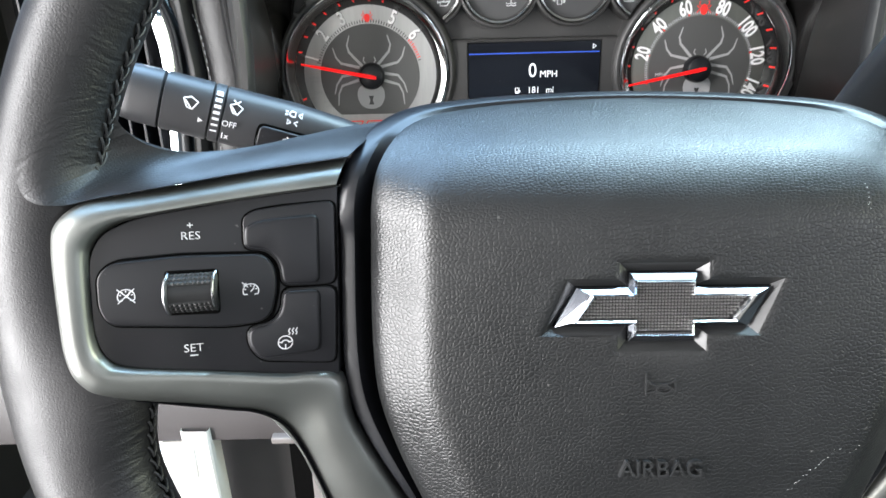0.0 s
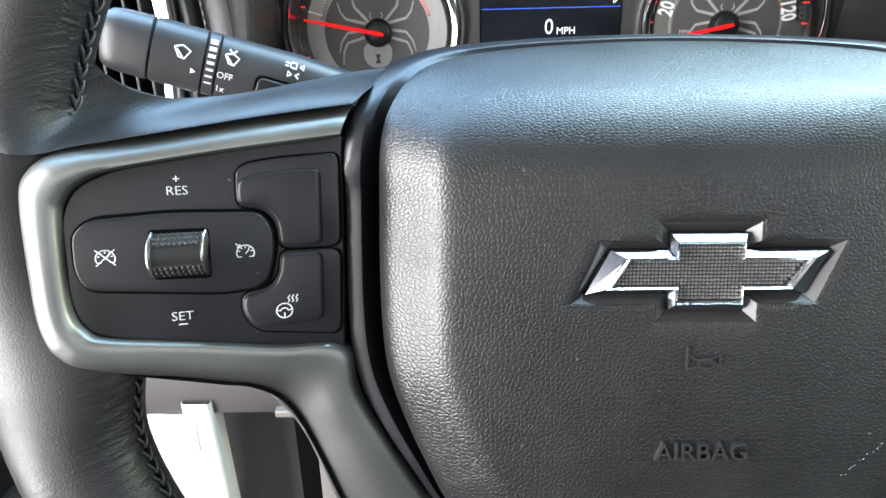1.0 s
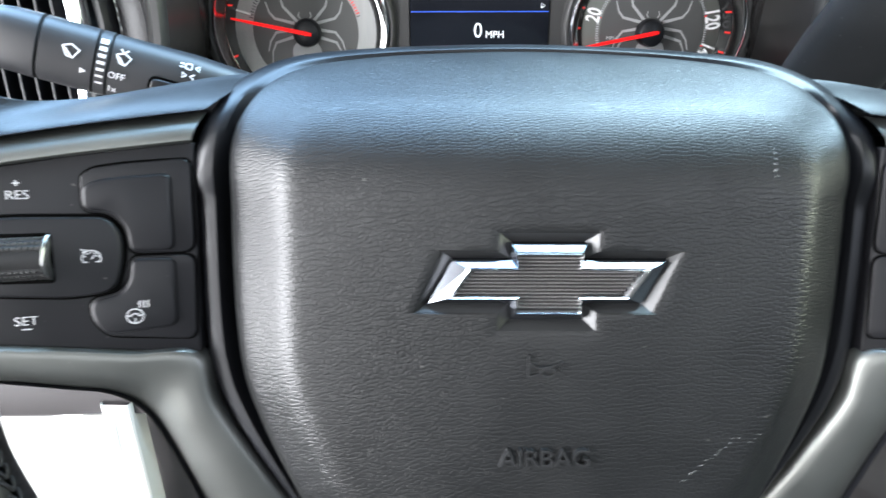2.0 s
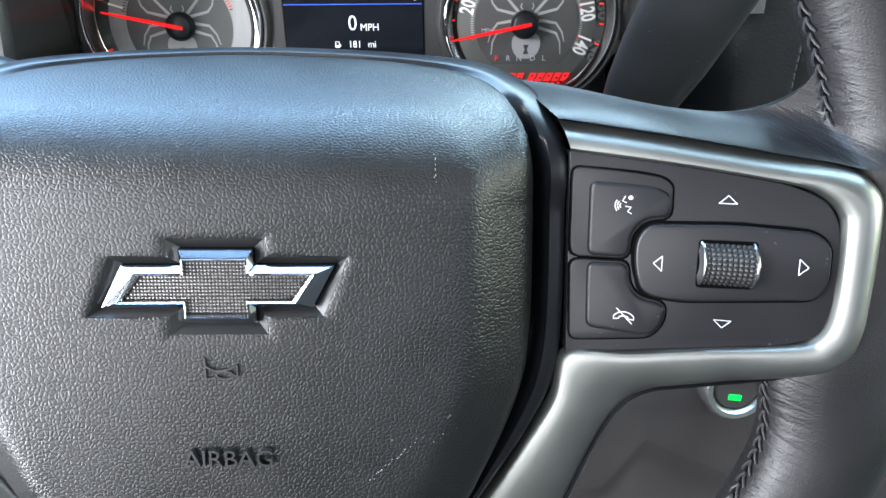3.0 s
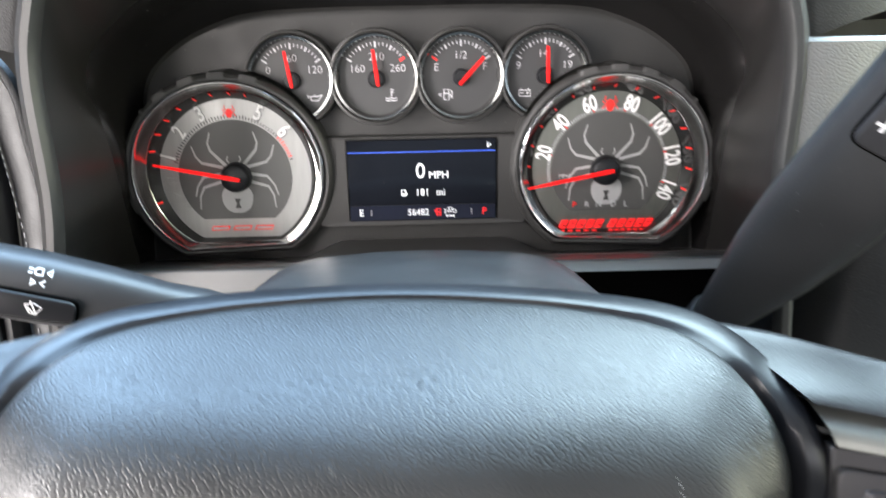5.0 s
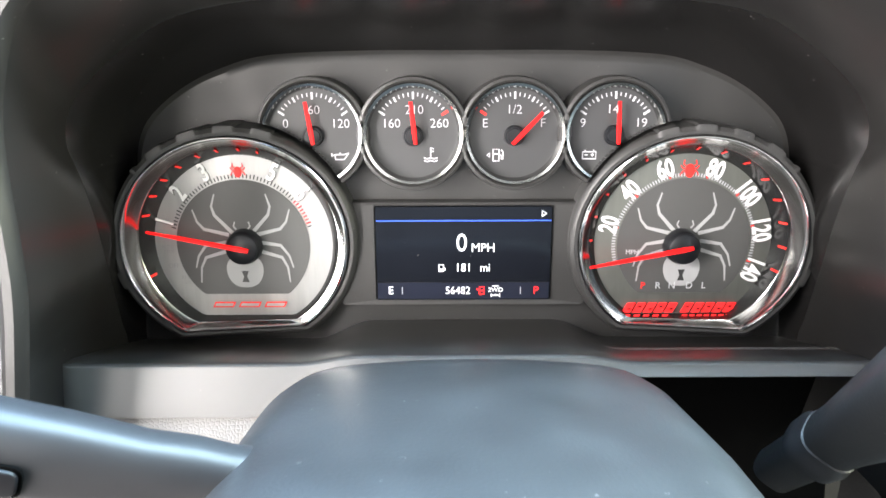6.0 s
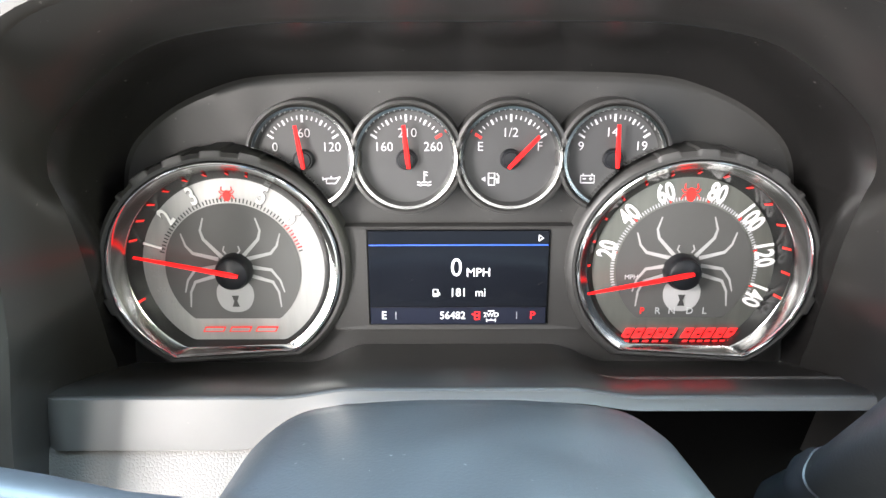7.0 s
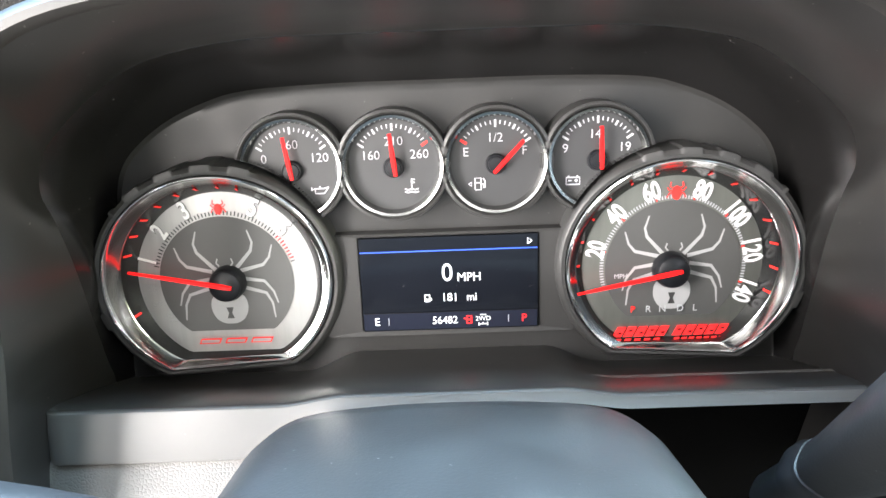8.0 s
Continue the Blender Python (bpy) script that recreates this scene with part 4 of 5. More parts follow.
    # lit marks standing on the sloping wall
    for q in ((199, 161, 148, 136, 124, 111, 99.5, 87, 76) if left else [179 - i * 15.1 for i in range(14)]):
        c, s = math.cos(radians(q)), math.sin(radians(q))
        bm = bmesh.new()
        pts = []
        for r, f in ((0.0490, 0.20), (0.0508, 0.47)):
            for w in (-0.0006, 0.0006):
                x, z = cx + r * c - w * s, cz + 0.0009 + r * s + w * c
                pts.append(face(x, z, tilt(x, z) * f + 0.0007))
        bm.faces.new([bm.verts.new(p) for p in (pts[0], pts[1], pts[3], pts[2])])
        part("lit_mark", bm, RED_INK, gauge, smooth=False)
    # numerals
    for q, body in numerals:
        x, z = at(0.0421 if left else 0.0412, q)
        part("numeral_edge", letters(body, 0.0134, face, x + 0.0003, z - 0.0003, radians(q - 90), 0.0003, 0.0002, 0.68, bold=0.0006), EDGE_INK, gauge)
        part("numeral", letters(body, 0.0134, face, x, z, radians(q - 90), 0.0005, 0.0004, 0.68, bold=0.0003), BRIGHT_INK, gauge)
    # printed emblem with eight jointed arms
    for k, leg in enumerate(emblem_legs(cx, cz)):
        part("emblem_arm", tapered(leg, 0.0021 if len(leg) == 4 else 0.0009, 0.0007, 0.0008 + 0.00005 * k, 0.0001), EMBLEM_INK, gauge)
    outline = [(-0.0058, 0.0060), (-0.0086, 0.0040), (-0.0098, 0.0005), (-0.0094, -0.0040), (-0.0072, -0.0082), (-0.0036, -0.0104)]
    outline = [(0.0, 0.0062)] + outline + [(0.0, -0.0108)] + [(-x, z) for x, z in outline[::-1]]
    part("dial_emblem", fill([(cx + p.x, cz - 0.0132 + p.y) for p in spline(outline, 48, closed=True)], face, 0.0010), EMBLEM_INK, gauge, "grey rounded emblem body")
    bm = bmesh.new()
    for m in (-1, 1):
        add_bm(bm, fill([(cx - 0.0019, cz - 0.0178 + m * 0.0031), (cx + 0.0019, cz - 0.0178 + m * 0.0031), (cx + 0.0008, cz - 0.0178), (cx - 0.0008, cz - 0.0178)], face, 0.0013))
    part("emblem_mark", bm, TICK, gauge)
    ex, ez, k = cx, cz + 0.0397, (0.8 if left else 1.0)
    bm = strokes([[(ex + m * a * k, ez + b * k) for a, b in leg] for leg in ([(0.0030, 0.0046), (0.0034, 0.0024), (0.0010, 0.0008)], [(0.0048, 0.0018), (0.0036, 0.0002), (0.0010, 0.0)], [(0.0048, -0.0034), (0.0036, -0.0012), (0.0010, -0.0006)]) for m in (-1, 1)], face, 0.0005, 0.0005)
    add_bm(bm, fill([(ex + 0.0025 * k * math.cos(t), ez - 0.0010 + 0.0036 * k * math.sin(t)) for t in (math.tau * i / 20 for i in range(20))], face, 0.0006))
    part("red_emblem", bm, RED_INK, gauge, "small lit red emblem")
    # hub and pointer
    tip, tail, h = Vector(needle[0]), Vector(needle[1]), 0.0100
    d = (tip - tail).normalized()
    hub = tail + d * 0.0040
    circ = lambda r, y, n=40: [face(hub.x + r * math.cos(math.tau * i / n), hub.y + r * math.sin(math.tau * i / n), y) for i in range(n)]
    part("pointer_hub", loft([circ(0.0094, 0.0006), circ(0.0092, 0.0060), circ(0.0086, 0.0076), circ(0.0084, 0.0078), circ(0.0081, 0.0092), circ(0.0070, 0.0099), circ(0.0001, 0.0100)], close_u=True), RING, gauge, "glossy black pointer hub")
    side_v = Vector((-d.y, d.x))
    ln = (tip - tail).length
    rows = [[face(*(tail + d * a + side_v * w * k), hh) for k, hh in ((-1, h), (-0.6, h + 0.0011), (0.6, h + 0.0011), (1, h))] for a, w in ((0.0, 0.0010), (0.004, 0.0014), (0.014, 0.0013), (ln * 0.7, 0.0011), (ln, 0.0006))]
    part("pointer", loft(rows), NEEDLE, gauge, "lit red pointer")
    return gauge


tach = large_gauge(-0.1176, "tachometer", "brushed silver engine speed dial", SILVER_DIAL, ((-0.1645, 1.2090), (-0.1125, 1.1985)), [(163, "1"), (139, "2"), (115, "3"), (65, "5"), (40, "6")], True)
speedo = large_gauge(0.1176, "speedometer", "dark silver speed dial", DARK_DIAL, ((0.0660, 1.1890), (0.1198, 1.1993)), [(166, "20"), (137, "40"), (108, "60"), (71, "80"), (40, "100"), (10, "120"), (-21, "140")], False)


def bars(items, lift=0.0006):
    """Slanted plain bars in place of a maker's lettering: (x, z, width, height)."""
    bm = bmesh.new()
    for x, z, w, h in items:
        k = h * 0.25
        add_bm(bm, fill([(x - w / 2 - k, z - h / 2), (x + w / 2 - k, z - h / 2), (x + w / 2 + k, z + h / 2), (x - w / 2 + k, z + h / 2)], face, lift))
    return bm


row = [(0.0908 + i * 0.0058, 1.1633, 0.0046, 0.0056) for i in range(5)] + [(0.1228 + i * 0.0058, 1.1633, 0.0046, 0.0056) for i in range(5)]
for k, item in enumerate(row):
    x, z, w, h = item
    bar = part("maker_bar", bars([(x, z, w, h)]), LIT_RED, speedo, "lit red slanted bar")
    part("maker_bar_core", bars([(x + 0.0002, z + (0.0007 if k % 2 else -0.0007), w * 0.42, h * 0.16)], 0.0009), WELL, speedo)
row = [(0.0900 + i * 0.0052, 1.1592, 0.0030, 0.0010) for i in range(5)] + [(0.1215 + i * 0.0040, 1.1592, 0.0026, 0.0010) for i in range(7)]
part("maker_small_bars", bars(row, 0.0018), LIT_RED, speedo, "thin lit red bars below the mark", kind="stuff")
for x in (-0.1305, -0.1165, -0.1025):
    bar = part("maker_bar", bars([(x, 1.1660, 0.0112, 0.0030)]), RED_INK, tach, "red slanted bar")
    part("maker_bar_core", bars([(x, 1.1660, 0.0098, 0.0017)], 0.0009), SILVER_DIAL, tach)
for body, size, x, z in (("AUTO", 0.0024, -0.1582, 1.1988), ("STOP", 0.0024, -0.1576, 1.1960), ("OFF", 0.0036, -0.1560, 1.1880), ("RPM", 0.0030, -0.1497, 1.1815), ("x1000", 0.0022, -0.1482, 1.1786)):
    part("caption", letters(body, size, face, x, z, 0, 0.0004, 0.0002), EMBLEM_INK, tach)
for x, body, mat in ((0.0973, "P", RED_INK), (0.1055, "R", PALE_INK), (0.1131, "N", PALE_INK), (0.1225, "D", PALE_INK), (0.1303, "L", PALE_INK)):
    part("gear_letter", letters(body, 0.0052, face, x, 1.1762, 0, 0.0016, 0.0003), mat, speedo)
part("speed_unit", letters("MPH", 0.0036, face, 0.0905, 1.1949, 0, 0.0010, 0.0003), PALE_INK, speedo)


def small_gauge(cx, name, label, texts, needle, icon, red_at=()):
    cz, h0 = 1.2584, 0.0030

    def beside(x, z, h):
        """Cut back where the collar of a large dial stands in front."""
        for lx in (-0.1178, 0.1182):
            d = math.hypot(x - lx, z - 1.2028)
            if d < 0.0636:
                x, z = lx + (x - lx) * 0.0636 / d, 1.2028 + (z - 1.2028) * 0.0636 / d
        return face(x, z, h)

    circ = lambda r, h, n=96: [beside(cx + r * math.cos(math.tau * i / n), cz + r * math.sin(math.tau * i / n), h) for i in range(n)]
    bm = bmesh.new()
    bm.faces.new([bm.verts.new(p) for p in circ(0.0236, h0)])
    gauge = part(name, bm, BLACK_FACE, cluster, label)
    part("bezel", loft([circ(0.0226, h0), circ(0.0230, 0.0070), circ(0.0237, 0.0086), circ(0.0250, 0.0089), circ(0.0257, 0.0078), circ(0.0260, 0.0040)], close_u=True), WALL_CHROME, gauge, "thin chrome bezel")
    part("collar", loft([circ(0.0257, 0.0070), circ(0.0266, 0.0084), circ(0.0280, 0.0080), circ(0.0285, 0.0060), circ(0.0287, -0.007)], close_u=True), PLATE, gauge, "dark grey rounded collar")
    lines, reds, wide = [], [], []
    for i in range(17):
        q = 147 - i * 7.125
        r0, r1 = (0.0172, 0.0208) if i % 8 == 0 else ((0.0180, 0.0206) if i % 4 == 0 else (0.0186, 0.0205))
        seg = [(cx + r0 * math.cos(radians(q)), cz + r0 * math.sin(radians(q))), (cx + r1 * math.cos(radians(q)), cz + r1 * math.sin(radians(q)))]
        (reds if i in red_at else wide if i % 4 == 0 else lines).append(seg)
    part("scale", add_bm(strokes(lines, face, 0.0005, h0 + 0.0003), strokes(wide, face, 0.0010, h0 + 0.0003)), WHITE_INK, gauge, kind="stuff")
    if reds:
        part("red_scale", strokes(reds, face, 0.0013, h0 + 0.0003), RED_INK, gauge)
    for dx, dz, body in texts:
        part("numeral", letters(body, 0.0064, face, cx + dx, cz + dz, 0, h0 + 0.0003, 0.0003, 1.0, bold=-0.00008), WHITE_INK, gauge)
    part("symbol", strokes([[(cx + x, cz + z) for x, z in line] for line in icon], face, 0.0006, h0 + 0.0003), WHITE_INK, gauge)
    bm = loft([[face(cx + r * math.cos(t), cz - 0.001 + r * math.sin(t), h) for t in (math.tau * i / 28 for i in range(28))] for r, h in ((0.0052, h0 + 0.0005), (0.0051, 0.0052), (0.0046, 0.0062), (0.0040, 0.0062), (0.0037, 0.0073), (0.0001, 0.0075))], close_u=True)
    part("pointer_hub", bm, RING, gauge, "black pointer hub")
    (tx, tz), (bx, bz) = needle
    d = Vector((tx - bx, tz - bz))
    nrm = Vector((-d.y, d.x)).normalized()
    rows = [[face(bx + d.x * f + nrm.x * w * k, bz + d.y * f + nrm.y * w * k, h) for k, h in ((-1, 0.0076), (-0.6, 0.0082), (0.6, 0.0082), (1, 0.0076))] for f, w in ((0, 0.0009), (0.3, 0.0012), (1, 0.0009))]
    part("pointer", loft(rows), NEEDLE, gauge, "lit red pointer")


oil = [[(-0.004, 0.0005), (-0.0025, 0.001), (0.002, 0.001), (0.0045, 0.0018)], [(-0.0025, 0.001), (-0.0025, -0.0015), (0.002, -0.0015), (0.0045, 0.0018)], [(0.0, 0.001), (0.0, 0.0022)], [(-0.0042, 0.0018), (-0.0042, 0.0)]]
therm = [[(0.0, 0.004), (0.0, -0.0008)], [(0.0, 0.0035), (0.0016, 0.0035)], [(0.0, 0.002), (0.0016, 0.002)], [(-0.0035, -0.0012), (-0.0018, -0.0018), (0.0, -0.0012), (0.0018, -0.0018), (0.0035, -0.0012)], [(-0.0035, -0.0026), (-0.0018, -0.0032), (0.0, -0.0026), (0.0018, -0.0032), (0.0035, -0.0026)]]
pump = [[(-0.0016, -0.0030), (-0.0016, 0.0030), (0.0014, 0.0030), (0.0014, -0.0030), (-0.0016, -0.0030)], [(-0.0016, 0.0006), (0.0014, 0.0006)], [(0.0014, 0.0), (0.0026, 0.0), (0.0026, -0.0020), (0.0034, -0.0020), (0.0034, 0.0016), (0.0024, 0.0028)], [(-0.0048, 0.0), (-0.0034, 0.0010), (-0.0034, -0.0010), (-0.0048, 0.0)]]
battery = [[(-0.0034, -0.0020), (-0.0034, 0.0016), (0.0034, 0.0016), (0.0034, -0.0020), (-0.0034, -0.0020)], [(-0.0022, 0.0016), (-0.0022, 0.0026)], [(0.0022, 0.0016), (0.0022, 0.0026)], [(-0.0024, 0.0), (-0.0008, 0.0)], [(0.0008, 0.0), (0.0024, 0.0)], [(0.0016, 0.0008), (0.0016, -0.0008)]]
shift = lambda icon, dx, dz: [[(x + dx, z + dz) for x, z in line] for line in icon]
small_gauge(-0.0766, "oil_gauge", "small black oil pressure gauge", [(0.0006, 0.0118, "60"), (-0.0140, 0.0050, "0"), (0.0138, 0.0050, "120")], ((-0.0795, 1.2745), (-0.0764, 1.2534)), shift(oil, 0.013, -0.0115))
small_gauge(-0.0259, "temperature_gauge", "small black coolant temperature gauge", [(0.0006, 0.0118, "210"), (-0.0112, 0.0050, "160"), (0.0132, 0.0050, "260")], ((-0.0270, 1.2745), (-0.0247, 1.2534)), shift(therm, 0.0087, -0.0110), (16,))
small_gauge(0.0254, "fuel_gauge", "small black fuel gauge", [(-0.0002, 0.0118, "1/2"), (-0.0149, 0.0050, "E"), (0.0144, 0.0050, "F")], ((0.0392, 1.2690), (0.0243, 1.2533)), shift(pump, -0.0090, -0.0110), (0,))
small_gauge(0.0761, "battery_gauge", "small black battery voltage gauge", [(-0.0012, 0.0118, "14"), (-0.0160, 0.0050, "9"), (0.0136, 0.0050, "19")], ((0.0771, 1.2745), (0.0777, 1.2533)), shift(battery, -0.0120, -0.0110))

# display between the dials
part("display_surround", loft([[face(x, z, h) for x, z in rounded([(-a, b), (a, b), (a, c), (-a, c)], r, 6)] for a, b, c, r, h in
                               ((0.0668, 1.1645, 1.2228, 0.002, -0.006), (0.0662, 1.1652, 1.2222, 0.002, -0.0005), (0.0610, 1.1660, 1.2212, 0.001, -0.0010), (0.0478, 1.1680, 1.2204, 0.0006, -0.0012), (0.0467, 1.1684, 1.2197, 0.0004, -0.0026))], close_u=True), PLATE, cluster, "grey frame round the display")
display = part("display", box(-0.0468, 0.0468, -0.0002, 0.004, 1.1682, 1.2198), SCREEN, cluster, "black glass driver display", smooth=False)
part("display_footer", fill([(-0.0465, 1.1688), (0.0465, 1.1688), (0.0465, 1.1782), (-0.0465, 1.1782)], face, 0.0003), SCREEN_BAR, display)
part("blue_line", fill([(-0.0465, 1.2121), (0.0465, 1.2121), (0.0465, 1.2127), (-0.0465, 1.2127)], face, 0.0003), LIT_BLUE, display, "thin lit blue line")
part("footer_line", fill([(-0.0465, 1.1781), (0.0465, 1.1781), (0.0465, 1.1784), (-0.0465, 1.1784)], face, 0.0006), SWITCH, display)
for body, size, x, z, mat, sq in (("0", 0.0140, -0.0010, 1.1999, LIT_WHITE, 0.9), ("MPH", 0.0066, 0.0105, 1.1974, LIT_WHITE, 0.98), ("181", 0.0064, 0.0000, 1.1863, LIT_WHITE, 0.95), ("mi", 0.0064, 0.0117, 1.1863, LIT_WHITE, 0.9),
                                  ("E", 0.0062, -0.0395, 1.1735, LIT_WHITE, 0.95), ("56482", 0.0060, -0.0030, 1.1734, LIT_WHITE, 0.92), ("P", 0.0062, 0.0395, 1.1734, LIT_RED, 1.0), ("2WD", 0.0036, 0.0175, 1.1738, LIT_WHITE, 1.0)):
    part("reading", letters(body, size, face, x, z, 0, 0.0006, 0.0001, sq), mat, display)
axle = [[(0.0152, 1.1708), (0.0198, 1.1708)]] + [[(x, 1.1699), (x, 1.1717)] for x in (0.0152, 0.0198)] + [[(0.0175, 1.1708), (0.0175, 1.1717)], [(0.0158, 1.1761), (0.0192, 1.1761)]]
part("axle_symbol", strokes(axle, face, 0.00045, 0.0006, 0.0001), LIT_WHITE, display)
part("fuel_symbol", strokes([[(-0.0132, 1.1845), (-0.0132, 1.1882), (-0.0108, 1.1882), (-0.0108, 1.1845), (-0.0132, 1.1845)], [(-0.0130, 1.1856), (-0.0110, 1.1856)], [(-0.0130, 1.1850), (-0.0110, 1.1850)], [(-0.0108, 1.1866), (-0.0100, 1.1862), (-0.0100, 1.1850)]], face, 0.0006, 0.0006, 0.0001), LIT_WHITE, display)
part("door_symbol", strokes([[(0.0088, 1.1714), (0.0088, 1.1756), (0.0112, 1.1756), (0.0112, 1.1714), (0.0088, 1.1714)], [(0.0092, 1.1735), (0.0108, 1.1735)], [(0.0072, 1.1744), (0.0086, 1.1738)]], face, 0.0007, 0.0006, 0.0001), LIT_RED, display)
part("arrow_symbol", strokes([[(0.0416, 1.2146), (0.0416, 1.2178), (0.0438, 1.2162), (0.0416, 1.2146)]], face, 0.0005, 0.0006, 0.0001), LIT_WHITE, display)
for x in (-0.0332, 0.0311):
    part("divider", strokes([[(x, 1.1715), (x, 1.1756)]], face, 0.0004, 0.0006, 0.0001), PALE_INK, display)

# ---- dashboard ----
dash = thing("dashboard", (0.0, 0.0, 1.0), "dark plastic dashboard with a deep hood over the instruments", "dashboard")
n = 97
bk, md, lp = arch(BACK_HALF, n), arch(MID_HALF, n), arch(LIP_HALF, n)


def out_from(p, d):
    v = Vector((p.x, (p.y - 1.22)))
    v.normalize()
    return Vector((p.x + v.x * d, p.y + v.y * d))


depth = [mid_depth(p.y) for p in md]
dish = lambda steps: loft([[Vector((p.x + (q.x - p.x) * f, 0.0068 + (d - 0.0068) * g, p.y + (q.y - p.y) * f)) for p, q, d in zip(bk, md, depth)] for f, g in steps])
part("plate_edge", dish(((-0.12, 0.0), (0.0, 0.0), (0.06, 0.018), (0.12, 0.05))), PLATE, dash, "dark grey curved edge of the face plate")
part("hood_lining", dish(((0.12, 0.05), (0.18, 0.085), (0.25, 0.14), (0.36, 0.25), (0.52, 0.46), (0.68, 0.66), (0.84, 0.84), (1.0, 1.0))), LINING, dash, "smooth glossy dark inside of the hood")
rows = []
for f, g in ((0.0, 0.0), (0.04, 0.10), (0.20, 0.25), (0.42, 0.50), (0.65, 0.75), (1.0, 1.0)):
    foot = lambda z: min(1.0, max(0.0, (1.20 - z) / 0.035))
    rows.append([Vector((p.x + (q.x - p.x) * f + math.copysign(0.0075, p.x) * foot(p.y) * math.sin(math.pi * min(g, 1.0)) ** 0.7, d + 0.001 * (g == 0.0) + (-0.098 - d) * g, p.y + (q.y - p.y) * f)) for p, q, d in zip(md, lp, depth)])
part("hood_wall", loft(rows), INNER_WALL, dash, "glossy dark inner wall of the hood")
rows = rows[-1:] + [[Vector((q.x, y, q.y)) for q in (out_from(p, d) for p in lp)] for d, y in ((0.0008, -0.1010), (0.0030, -0.1035), (0.0065, -0.1038), (0.0105, -0.1005), (0.0130, -0.0930), (0.0140, -0.080))]
part("hood", loft(rows), HOOD, dash, "rounded dark rim of the hood")
rows = [[Vector((q.x, y, q.y)) for q in (out_from(p, d) for p in lp if p.y > 1.268)] for d, y in ((0.009, -0.085), (0.011, -0.094), (0.016, -0.0965), (0.05, -0.090), (0.12, -0.070), (0.22, -0.02))]
part("dash_face", loft(rows), DARK_GRAIN, dash, "dark brown-black grained dash face round the hood")
# shelf below the dials, its front edge rolled over, raised in the middle
rows = []
for y, z, lift, xw in ((0.008, 1.1430, 0.0108, 0.185), (-0.004, 1.1445, 0.0102, 0.1855), (-0.012, 1.1468, 0.0085, 0.186), (-0.030, 1.1515, 0.0060, 0.188), (-0.046, 1.1552, 0.0046, 0.190), (-0.0560, 1.1568, 0.0042, 0.1915), (-0.0577, 1.1567, 0.0040, 0.1922), (-0.0582, 1.1563, 0.0040, 0.1922)):
    row = []
    for i in range(81):
        x = xw * (-1 + i / 40)
        f = min(1.0, max(0.0, (abs(x) - 0.050) / 0.032))
        row.append(Vector((x, y, z + lift * (1 - f * f * (3 - 2 * f)))))
    rows.append(row)
part("shelf", loft(rows), DASH, dash, "smooth dark ledge below the dials")
rows = [[], [], [], [], [], []]
for i in range(81):
    x = -0.1910 + 0.3825 * i / 80
    f = min(1.0, max(0.0, (abs(x) - 0.050) / 0.032))
    top = 1.1564 + 0.0040 * (1 - f * f * (3 - 2 * f))
    g = min(1.0, max(0.0, (x + 0.105) / 0.055))
    low = 1.1312 + (top - 0.0052 - 1.1312) * g * g * (3 - 2 * g)
    for row, p in zip(rows, ((-0.0580, top), (-0.0592, top - 0.0006), (-0.0598, top - 0.0020), (-0.0625, low + 0.0004), (-0.0622, low), (-0.030, low + 0.001))):
        row.append(Vector((x, p[0] + (0.0025 * (1 - (x + 0.191) / 0.004) if x < -0.187 else 0.0), p[1])))
part("fascia", loft(rows), FASCIA, dash, "smooth grey fascia strip")
rows = [[Vector((x, y, z)) for x in (-0.30, -0.25, -0.20, -0.15, -0.10, -0.09)] for y, z in ((-0.056, 1.1370), (-0.0612, 1.1305), (-0.0680, 1.10), (-0.085, 1.05), (-0.10, 1.01), (-0.10, 1.00))]
part("knee_panel", loft(rows), GRAIN_DASH, dash, "grained grey panel below the fascia")
# Black sheet in place of the deep shade round the column.
part("column_shade_sheet", loft([[Vector((x, y, z)) for x in (-0.095, 0.0, 0.10, 0.21)] for y, z in ((-0.045, 1.152), (-0.02, 1.14), (-0.005, 1.08), (-0.02, 0.98))]), GAP, dash, "black sheet painted as the shade round the steering column")


def band(x0, x1, y0, y1, corner, mat, name, label, bulge=0.0):
    """A strip of the dash that climbs beside the hood and turns outwards at the top."""
    path = lambda x: [(x - 0.006, 1.06), (x - 0.005, 1.12), (x - 0.002, 1.167), (x + 0.0008, 1.207), (x - 0.0012, 1.2335), (x - 0.003, 1.257), (x - 0.009, 1.2715), (x - 0.018, 1.2770), (x - 0.05, 1.2790), (x - 0.12, 1.2795)]
    lo, hi = spline(path(x0), 70), spline(path(x1), 70)
    rows = []
    for f in (0, 0.06, 0.2, 0.5, 0.8, 0.94, 1):
        dz = -(x0 - x1) * f
        rows.append([Vector((a.x * (1 - f) + b.x * f, y0 * (1 - f) + y1 * f - bulge * math.sin(math.pi * f) + (0.004 if f in (0, 1) else 0), a.y + dz * min(1, max(0, (i - 36) / 18)))) for i, (a, b) in enumerate(zip(lo, hi))])
    return part(name, loft(rows), mat, dash, label)


